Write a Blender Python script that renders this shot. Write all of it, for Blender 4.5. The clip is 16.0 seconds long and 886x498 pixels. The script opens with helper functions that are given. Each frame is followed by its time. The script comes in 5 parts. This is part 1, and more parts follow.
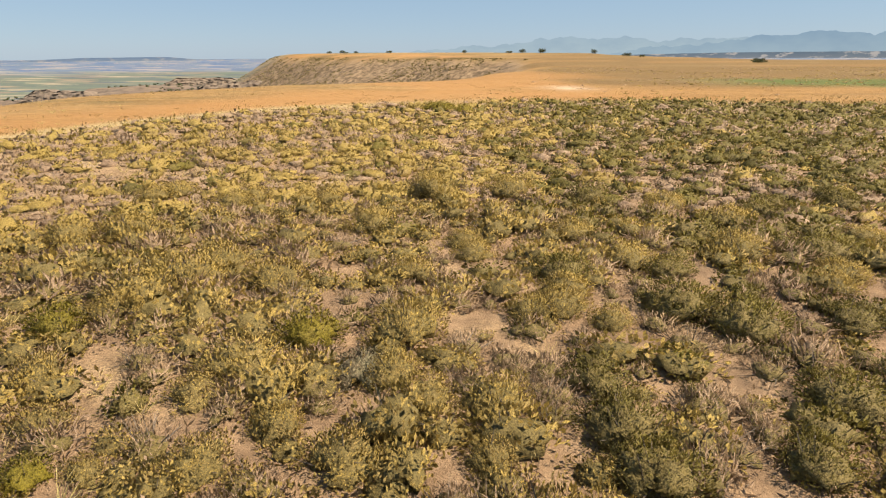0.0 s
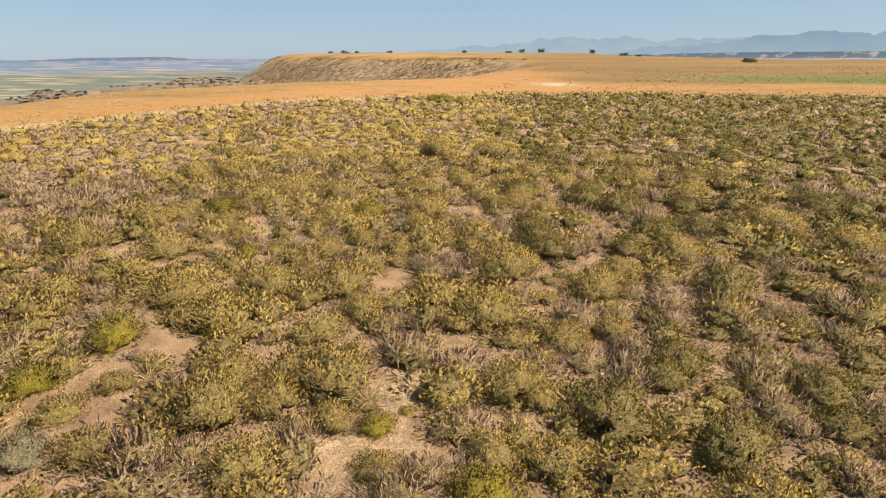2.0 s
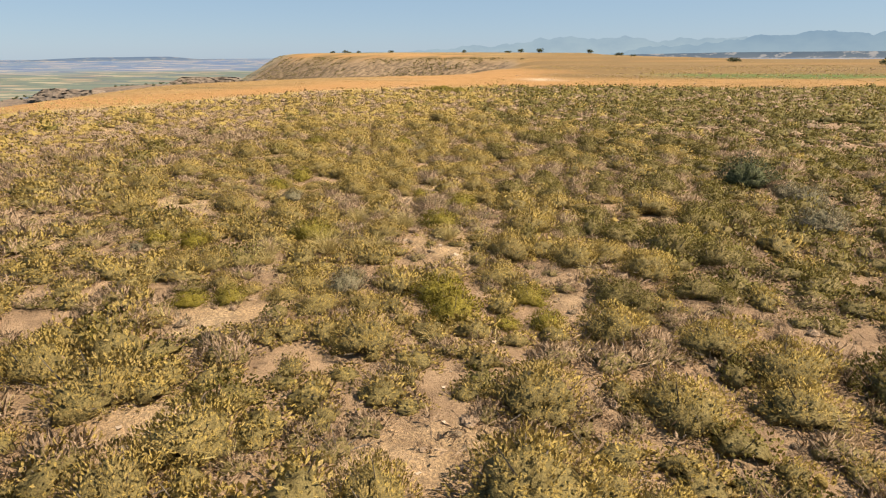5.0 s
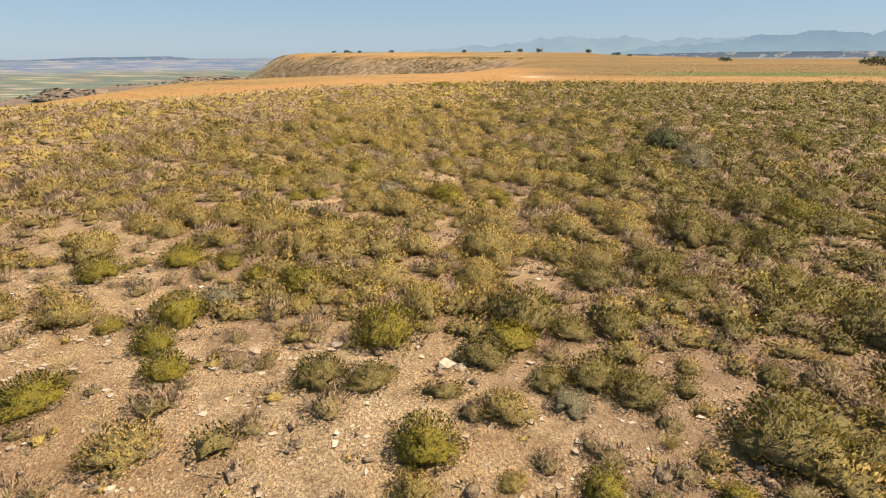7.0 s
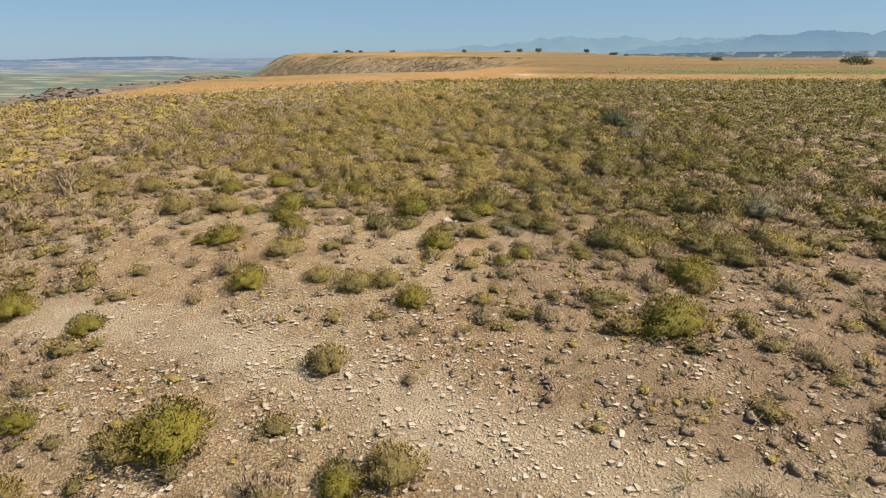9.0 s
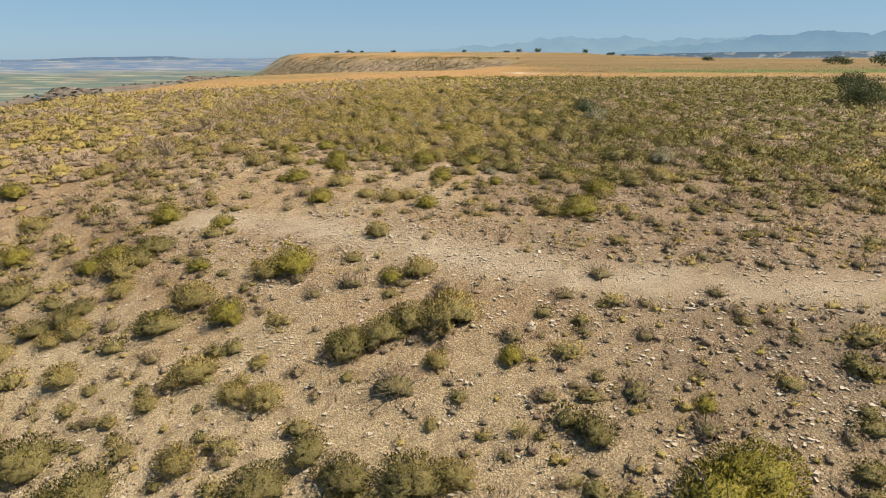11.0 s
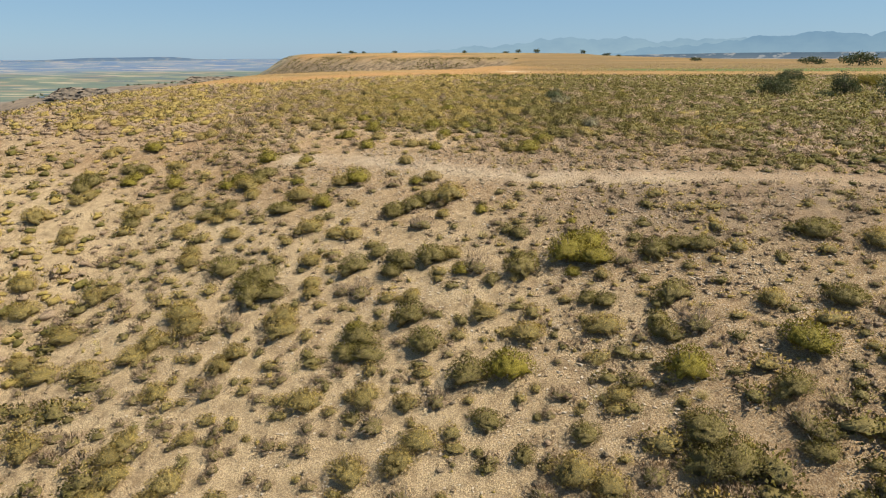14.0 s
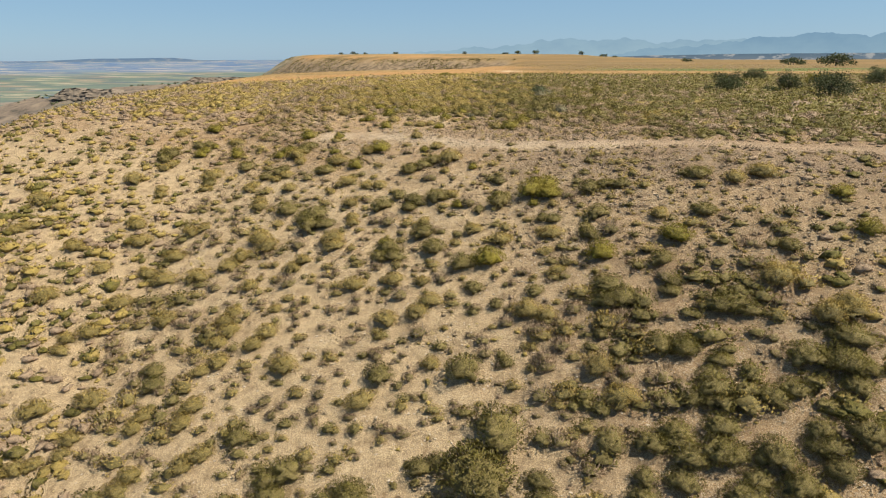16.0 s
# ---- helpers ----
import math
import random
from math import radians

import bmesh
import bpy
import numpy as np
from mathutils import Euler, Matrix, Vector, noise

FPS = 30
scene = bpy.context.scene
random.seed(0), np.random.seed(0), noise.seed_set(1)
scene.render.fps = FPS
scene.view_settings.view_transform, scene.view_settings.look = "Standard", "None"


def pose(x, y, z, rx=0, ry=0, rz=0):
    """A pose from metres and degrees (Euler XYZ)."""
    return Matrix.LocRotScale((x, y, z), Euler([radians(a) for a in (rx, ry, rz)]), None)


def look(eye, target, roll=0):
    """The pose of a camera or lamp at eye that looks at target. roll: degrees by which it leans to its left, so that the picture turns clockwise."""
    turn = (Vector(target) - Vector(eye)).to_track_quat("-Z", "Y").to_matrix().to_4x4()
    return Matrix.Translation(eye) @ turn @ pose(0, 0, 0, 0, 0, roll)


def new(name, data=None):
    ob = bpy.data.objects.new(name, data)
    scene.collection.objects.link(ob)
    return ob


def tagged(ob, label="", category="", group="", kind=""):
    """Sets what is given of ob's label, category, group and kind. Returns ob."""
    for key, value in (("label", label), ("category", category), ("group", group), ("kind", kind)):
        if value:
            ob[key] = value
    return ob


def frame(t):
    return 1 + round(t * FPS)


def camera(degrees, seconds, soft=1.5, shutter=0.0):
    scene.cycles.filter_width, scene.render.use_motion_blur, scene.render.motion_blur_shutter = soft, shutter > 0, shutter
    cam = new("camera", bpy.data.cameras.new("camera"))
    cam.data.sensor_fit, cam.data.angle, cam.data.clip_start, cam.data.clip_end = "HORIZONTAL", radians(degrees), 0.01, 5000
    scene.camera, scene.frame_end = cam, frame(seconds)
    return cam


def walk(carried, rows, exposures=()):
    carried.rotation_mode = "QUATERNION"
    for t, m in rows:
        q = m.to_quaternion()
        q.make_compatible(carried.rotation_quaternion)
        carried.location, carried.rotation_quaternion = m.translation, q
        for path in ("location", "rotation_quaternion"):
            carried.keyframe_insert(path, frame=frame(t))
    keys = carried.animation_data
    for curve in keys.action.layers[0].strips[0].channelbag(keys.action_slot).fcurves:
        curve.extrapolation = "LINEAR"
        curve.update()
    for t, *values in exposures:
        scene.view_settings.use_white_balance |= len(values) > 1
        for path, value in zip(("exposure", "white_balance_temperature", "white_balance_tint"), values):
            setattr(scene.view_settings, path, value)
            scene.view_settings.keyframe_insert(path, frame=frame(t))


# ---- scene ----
cam = camera(74.0, 16.0, 1.15)
PATH = [
    (0, pose(0.152, -0.091, 3.683, 71.60, 0.32, 1.09)),
    (0.5, pose(0.170, -1.473, 3.676, 71.61, 0.31, 1.09)),
    (1, pose(0.188, -3.026, 3.669, 71.61, 0.31, 1.09)),
    (1.5, pose(0.206, -4.689, 3.662, 71.61, 0.31, 1.09)),
    (2, pose(0.224, -6.417, 3.655, 71.60, 0.31, 1.10)),
    (2.5, pose(0.243, -8.179, 3.647, 71.60, 0.31, 1.10)),
    (3, pose(0.261, -9.954, 3.640, 71.60, 0.31, 1.10)),
    (3.5, pose(0.280, -11.729, 3.633, 71.60, 0.31, 1.11)),
    (4, pose(0.299, -13.497, 3.626, 71.59, 0.30, 1.11)),
    (4.5, pose(0.318, -15.258, 3.619, 71.59, 0.30, 1.11)),
    (5, pose(0.337, -17.012, 3.613, 71.58, 0.30, 1.12)),
    (5.5, pose(0.356, -18.763, 3.606, 71.58, 0.30, 1.12)),
    (6, pose(0.375, -20.513, 3.599, 71.57, 0.30, 1.12)),
    (6.5, pose(0.395, -22.269, 3.593, 71.57, 0.30, 1.13)),
    (7, pose(0.414, -24.031, 3.587, 71.56, 0.30, 1.13)),
    (7.5, pose(0.434, -25.805, 3.581, 71.56, 0.29, 1.14)),
    (8, pose(0.455, -27.589, 3.575, 71.56, 0.29, 1.14)),
    (8.5, pose(0.475, -29.387, 3.570, 71.56, 0.29, 1.14)),
    (9, pose(0.496, -31.195, 3.565, 71.55, 0.29, 1.15)),
    (9.5, pose(0.517, -33.014, 3.560, 71.55, 0.29, 1.16)),
    (10, pose(0.538, -34.842, 3.555, 71.55, 0.29, 1.16)),
    (10.5, pose(0.559, -36.676, 3.551, 71.56, 0.29, 1.17)),
    (11, pose(0.581, -38.517, 3.547, 71.56, 0.28, 1.17)),
    (11.5, pose(0.603, -40.364, 3.544, 71.57, 0.28, 1.18)),
    (12, pose(0.625, -42.221, 3.540, 71.57, 0.28, 1.18)),
    (12.5, pose(0.648, -44.093, 3.538, 71.58, 0.28, 1.19)),
    (13, pose(0.670, -45.988, 3.535, 71.59, 0.28, 1.20)),
    (13.5, pose(0.694, -47.922, 3.533, 71.60, 0.28, 1.20)),
    (14, pose(0.717, -49.911, 3.532, 71.62, 0.28, 1.21)),
    (14.5, pose(0.741, -51.982, 3.531, 71.64, 0.27, 1.22)),
    (15, pose(0.765, -54.166, 3.530, 71.66, 0.27, 1.22)),
    (15.5, pose(0.790, -56.503, 3.531, 71.68, 0.27, 1.23)),
    (16, pose(0.815, -59.041, 3.531, 71.71, 0.27, 1.24)),
]
walk(cam, PATH, [(0, 1.18, 7550, 13), (7.4, 1.17, 7550, 12), (9.2, 0.91, 6650, 5), (12, 0.99, 6650, 4), (16, 1.0, 6700, 4.5)])

# ---- sky, sun ----
world = bpy.data.worlds.new("sky")
scene.world = world
world.use_nodes = True
wn = world.node_tree.nodes
sky = wn.new("ShaderNodeTexSky")
sky.sky_type = "NISHITA"
sky.sun_disc = False
SUN_EL, SUN_AZ = 56.0, 101.0          # azimuth: degrees from +y towards +x
sky.sun_elevation = radians(SUN_EL)
sky.sun_rotation = radians(SUN_AZ)
sky.air_density, sky.dust_density, sky.ozone_density = 0.9, 0.6, 2.0
sky.altitude = 1200
wn["Background"].inputs["Strength"].default_value = 0.05
# summer haze evens the sky out
haze = wn.new("ShaderNodeMix")
haze.data_type = "RGBA"
haze.inputs[0].default_value = 0.68
haze.inputs[7].default_value = (2.55, 4.45, 7.0, 1)
world.node_tree.links.new(sky.outputs["Color"], haze.inputs[6])
world.node_tree.links.new(haze.outputs[2], wn["Background"].inputs["Color"])
lamp = bpy.data.lights.new("sun", "SUN")
lamp.energy, lamp.angle, lamp.color = 5.0, radians(0.55), (1.0, 0.92, 0.79)
sun = new("sun", lamp)
sd = Vector((math.sin(radians(SUN_AZ)) * math.cos(radians(SUN_EL)), math.cos(radians(SUN_AZ)) * math.cos(radians(SUN_EL)), math.sin(radians(SUN_EL))))
sun.matrix_world = look((60 + 100 * sd.x, 100 * sd.y, 100 * sd.z), (60, 0, 0))


# ---- small arithmetic ----
def vnoise(x, y, seed=0):
    """Smooth value noise between 0 and 1 on a unit lattice."""
    x, y = np.asarray(x, float), np.asarray(y, float)
    xi, yi = np.floor(x).astype(np.int64), np.floor(y).astype(np.int64)
    fx, fy = x - xi, y - yi
    fx, fy = fx * fx * (3 - 2 * fx), fy * fy * (3 - 2 * fy)

    def h(a, b):
        n = (a * 374761393 + b * 668265263 + seed * 974711) & 0x7FFFFFFF
        n = ((n ^ (n >> 13)) * 1274126177) & 0x7FFFFFFF
        return ((n ^ (n >> 16)) & 0xFFFF) / 65535.0
    top = h(xi, yi) * (1 - fx) + h(xi + 1, yi) * fx
    low = h(xi, yi + 1) * (1 - fx) + h(xi + 1, yi + 1) * fx
    return top * (1 - fy) + low * fy


def fbm(x, y, seed=0, octaves=4):
    s, a, n = 0, 0.5, 0
    for k in range(octaves):
        s, n = s + a * vnoise(x * 2 ** k, y * 2 ** k, seed + 17 * k), n + a
        a *= 0.5
    return s / n


def ss(a, b, v):
    u = np.clip((v - a) / (b - a), 0, 1)
    return u * u * (3 - 2 * u)


def softplus(v):
    return np.logaddexp(0, v)


# ---- the lie of the land ----
# outline of the tableland, metres
RIM = [(-42, -400), (-37, -60), (-36, 5), (-37, 30), (-37, 51), (-22, 70), (-5, 86), (15, 130), (26, 220), (32, 300), (-60, 430), (-150, 560),
       (-195, 660), (-120, 780), (60, 780), (150, 600), (128, 350), (138, 258), (260, 232), (520, 160), (760, 0), (760, -400)]


def outside(x, y):
    """Distance past the rim of the tableland, negative within it."""
    best = np.full(np.shape(x), 1e9)
    inside = np.zeros(np.shape(x), bool)
    for (x0, y0), (x1, y1) in zip(RIM, RIM[1:] + RIM[:1]):
        dx, dy = x1 - x0, y1 - y0
        k = np.clip(((x - x0) * dx + (y - y0) * dy) / (dx * dx + dy * dy), 0, 1)
        best = np.minimum(best, np.hypot(x - x0 - k * dx, y - y0 - k * dy))
        inside ^= ((y0 > y) != (y1 > y)) & (x < (x1 - x0) * (y - y0) / (y1 - y0 + 1e-12) + x0)
    return np.where(inside, -best, best)


def height(x, y, fine=True):
    x, y = np.asarray(x, float), np.asarray(y, float)
    r = np.hypot(x, y + 10)
    top = -0.095 - 0.0044 * np.clip(x, -60, 60) + 0.0113 * np.minimum(y, 62) + 0.0078 * np.maximum(y - 210, 0)
    u = -24.89 - 0.688 * np.where(x > -14, np.minimum(x, 40), -14 + 0.35 * (np.maximum(x, -90) + 14)) - y
    drop = np.clip(0.4547 + 0.004 * x, 0.3, 0.55) * 3.75 * softplus(u / 3.75)
    d = outside(x, y) + 10 * (fbm(x / 40, y / 40, 5) - 0.5) * ss(30, 90, r)
    round_ = 3 + 4 * ss(300, 420, y)
    drop = drop + (0.5 + 0.45 * ss(380, 520, y)) * round_ * softplus(d / round_)
    low = -92 + 62 * ss(1300, 5200, r) ** 0.8 + 22 * (fbm(x / 210, y / 210, 8) - 0.45) * ss(500, 800, r) * (1 - ss(1250, 1700, r))
    # a spur of broken ground below the western rim
    sx, sy = x + 470, y - 740
    a = np.clip((sx * 0.87 + sy * -0.5) / 190, -1, 1)
    spur = -49 - 0.33 * np.hypot(sx - a * 165, sy + a * 95) - 6 * fbm(x / 25, y / 25, 4)
    shelf = ss(430, 640, r) * (1 - ss(1050, 1280, r)) * ss(-60, 90, x + 0.70 * y) * (1 - ss(0, 300, x))
    low = np.maximum(low + 48 * shelf, spur)
    span = np.maximum(top - low, 1)
    z = top - span * (1 - np.exp(-drop / span))
    if fine:
        k = 1 - ss(60, 140, r)
        z = z + k * (0.16 * (fbm(x / 2.6, y / 2.6, 1) - 0.5) + 0.05 * (fbm(x / 0.55, y / 0.55, 2, 2) - 0.5))
        z = z + ss(0, 25, d) * (1 - ss(900, 1500, r)) * ss(60, 140, r) * 5 * (fbm(x / 16, y / 16, 3) - 0.5)
    return z


# ---- materials ----
def material(name):
    m = bpy.data.materials.new(name)
    m.use_nodes = True
    return m, m.node_tree.nodes, m.node_tree.links


def ramp(nodes, stops):
    r = nodes.new("ShaderNodeValToRGB")
    els = r.color_ramp.elements
    while len(els) < len(stops):
        els.new(0.5)
    for e, (p, c) in zip(els, stops):
        e.position, e.color = p, (*c, 1)
    return r


def ramp_of(nodes, links, source, stops):
    r = ramp(nodes, stops)
    links.new(source, r.inputs[0])
    return r.outputs[0]


def noise_tex(nodes, links, scale, detail=4.0, rough=0.6, source=None):
    n = nodes.new("ShaderNodeTexNoise")
    n.inputs["Scale"].default_value, n.inputs["Detail"].default_value, n.inputs["Roughness"].default_value = scale, detail, rough
    if source:
        links.new(source, n.inputs["Vector"])
    return n


def mixed(nodes, links, fac, a, b, blend="MIX"):
    m = nodes.new("ShaderNodeMix")
    m.data_type, m.blend_type = "RGBA", blend
    for v, i in ((fac, 0), (a, 6), (b, 7)):
        if isinstance(v, (float, int)):
            m.inputs[i].default_value = v
        elif isinstance(v, tuple):
            m.inputs[i].default_value = (*v, 1)
        else:
            links.new(v, m.inputs[i])
    return m.outputs[2]


def leaf_material(name, colours, gloss=0.6, patch=0.45, through_light=0.28, dead=0.0):
    """Foliage: every sprig a little different, drifting from lobe to lobe and from plant to plant."""
    m, n, l = material(name)
    b = n["Principled BSDF"]
    geo, obj = n.new("ShaderNodeNewGeometry"), n.new("ShaderNodeObjectInfo")
    pos = geo.outputs["Position"]
    tone = None
    for source, low, high, least, most in ((noise_tex(n, l, patch, 2, 0.5, pos).outputs["Fac"], 0.32, 0.68, -0.10, 0.34), (noise_tex(n, l, 6.5, 3, 0.6, pos).outputs["Fac"], 0.3, 0.7, 0.0, 0.44),
                                           (geo.outputs["Random Per Island"], 0, 1, 0, 0.22), (obj.outputs["Random"], 0, 1, 0, 0.16)):
        st = n.new("ShaderNodeMapRange")
        l.new(source, st.inputs[0])
        for i, v in enumerate((low, high, least, most)):
            st.inputs[i + 1].default_value = v
        if tone:
            add = n.new("ShaderNodeMath")
            l.new(tone, add.inputs[0])
            l.new(st.outputs[0], add.inputs[1])
        tone = add.outputs[0] if tone else st.outputs[0]
    cr = ramp(n, [(i / (len(colours) - 1), c) for i, c in enumerate(colours)])
    l.new(tone, cr.inputs[0])
    live = cr.outputs[0]
    if dead:
        gone = ramp_of(n, l, noise_tex(n, l, 3.2, 4, 0.7, pos).outputs["Fac"], [(0.5, (0, 0, 0)), (0.62, (dead, dead, dead))])
        live = mixed(n, l, gone, live, (0.20, 0.148, 0.098))
    fleck = noise_tex(n, l, 46, 3, 0.7, pos)
    dim = ramp(n, [(0.36, (0.5, 0.47, 0.44)), (0.5, (0.98, 0.98, 0.98)), (0.66, (1.4, 1.36, 1.27))])
    l.new(fleck.outputs["Fac"], dim.inputs[0])
    shade = mixed(n, l, 1.0, live, dim.outputs[0], "MULTIPLY")
    l.new(shade, b.inputs["Base Color"])
    bump = n.new("ShaderNodeBump")
    bump.inputs["Strength"].default_value, bump.inputs["Distance"].default_value = 0.7, 0.03
    l.new(fleck.outputs["Fac"], bump.inputs["Height"])
    l.new(bump.outputs[0], b.inputs["Normal"])
    b.inputs["Roughness"].default_value = gloss
    b.inputs["Specular IOR Level"].default_value = 0.2
    tr = n.new("ShaderNodeBsdfTranslucent")
    l.new(shade, tr.inputs["Color"])
    mx = n.new("ShaderNodeMixShader")
    mx.inputs[0].default_value = through_light
    l.new(b.outputs[0], mx.inputs[1])
    l.new(tr.outputs[0], mx.inputs[2])
    l.new(mx.outputs[0], n["Material Output"].inputs["Surface"])
    return m


def wood_material(name, c0, c1):
    m, n, l = material(name)
    tc = n.new("ShaderNodeNewGeometry")
    g = noise_tex(n, l, 9, 6, 0.7, tc.outputs["Position"])
    cr = ramp(n, [(0.3, c0), (0.7, c1)])
    l.new(g.outputs["Fac"], cr.inputs[0])
    l.new(cr.outputs[0], n["Principled BSDF"].inputs["Base Color"])
    n["Principled BSDF"].inputs["Roughness"].default_value = 0.85
    bp = n.new("ShaderNodeBump")
    bp.inputs["Strength"].default_value = 0.6
    bp.inputs["Distance"].default_value = 0.02
    l.new(g.outputs["Fac"], bp.inputs["Height"])
    l.new(bp.outputs[0], n["Principled BSDF"].inputs["Normal"])
    return m


M_OLIVE = leaf_material("olive_foliage", [(0.215, 0.156, 0.053), (0.285, 0.207, 0.064), (0.338, 0.25, 0.075), (0.372, 0.277, 0.097)], dead=0.35)
M_BRIGHT = leaf_material("bright_foliage", [(0.095, 0.08, 0.014), (0.15, 0.125, 0.018), (0.20, 0.164, 0.024), (0.25, 0.195, 0.036)], dead=0.15)
M_GREY = leaf_material("grey_foliage", [(0.166, 0.113, 0.079), (0.245, 0.172, 0.119), (0.316, 0.228, 0.156), (0.291, 0.211, 0.119)])
M_GREEN = leaf_material("green_foliage", [(0.07, 0.06, 0.018), (0.11, 0.092, 0.023), (0.148, 0.123, 0.029), (0.19, 0.152, 0.04)], dead=0.3)
M_THYME = leaf_material("thyme_foliage", [(0.135, 0.10, 0.068), (0.19, 0.143, 0.097), (0.245, 0.185, 0.125), (0.26, 0.192, 0.10)])
M_DARK = leaf_material("dark_foliage", [(0.031, 0.038, 0.019), (0.049, 0.059, 0.027), (0.074, 0.084, 0.035), (0.097, 0.105, 0.045)])
M_SILVER = leaf_material("silver_foliage", [(0.10, 0.092, 0.056), (0.145, 0.13, 0.08), (0.18, 0.162, 0.10), (0.21, 0.185, 0.115)], dead=0.5)
M_STRAW = leaf_material("straw", [(0.326, 0.256, 0.093), (0.42, 0.334, 0.14), (0.489, 0.397, 0.187), (0.357, 0.319, 0.109)])
M_GOLD = leaf_material("golden_grass", [(0.24, 0.142, 0.052), (0.30, 0.185, 0.07), (0.345, 0.235, 0.10), (0.32, 0.225, 0.105)], patch=0.06)
# brown twigs, coloured darker to give the shade between sprigs
M_INNER = leaf_material("shaded_inner_twigs", [(0.10, 0.08, 0.032), (0.14, 0.11, 0.043), (0.175, 0.138, 0.054), (0.215, 0.167, 0.07)])
M_TWIG = wood_material("grey_twig", (0.061, 0.046, 0.033), (0.146, 0.121, 0.097))
M_BARK = wood_material("bark", (0.03, 0.024, 0.019), (0.085, 0.07, 0.055))


def stone_material():
    m, n, l = material("limestone")
    geo, obj = n.new("ShaderNodeNewGeometry"), n.new("ShaderNodeObjectInfo")
    g = noise_tex(n, l, 14, 6, 0.7, geo.outputs["Position"])
    add = n.new("ShaderNodeMath")
    add.operation = "ADD"
    l.new(geo.outputs["Random Per Island"], add.inputs[0])
    l.new(obj.outputs["Random"], add.inputs[1])
    fr = n.new("ShaderNodeMath")
    fr.operation = "FRACT"
    l.new(add.outputs[0], fr.inputs[0])
    cr = ramp(n, [(0.0, (0.25, 0.185, 0.13)), (0.35, (0.34, 0.272, 0.205)), (0.7, (0.425, 0.358, 0.287)), (1.0, (0.32, 0.275, 0.23))])
    l.new(fr.outputs[0], cr.inputs[0])
    sp = ramp(n, [(0.35, (0.7, 0.62, 0.52)), (0.62, (1.0, 1.0, 1.0))])
    l.new(g.outputs["Fac"], sp.inputs[0])
    l.new(mixed(n, l, 1.0, cr.outputs[0], sp.outputs[0], "MULTIPLY"), n["Principled BSDF"].inputs["Base Color"])
    n["Principled BSDF"].inputs["Roughness"].default_value = 0.9
    bp = n.new("ShaderNodeBump")
    bp.inputs["Strength"].default_value, bp.inputs["Distance"].default_value = 0.5, 0.01
    l.new(g.outputs["Fac"], bp.inputs["Height"])
    l.new(bp.outputs[0], n["Principled BSDF"].inputs["Normal"])
    return m


M_STONE = stone_material()


def crag_material():
    m, n, l = material("crag")
    geo = n.new("ShaderNodeNewGeometry")
    mp = n.new("ShaderNodeMapping")
    mp.inputs["Scale"].default_value = (0.09, 0.09, 0.22)
    l.new(geo.outputs["Position"], mp.inputs["Vector"])
    g = noise_tex(n, l, 1.0, 5, 0.65, mp.outputs[0])
    cr = ramp(n, [(0.34, (0.067, 0.049, 0.036)), (0.5, (0.134, 0.1, 0.073)), (0.68, (0.2, 0.152, 0.112))])
    l.new(g.outputs["Fac"], cr.inputs[0])
    l.new(cr.outputs[0], n["Principled BSDF"].inputs["Base Color"])
    n["Principled BSDF"].inputs["Roughness"].default_value = 0.9
    return m


M_CRAG = crag_material()


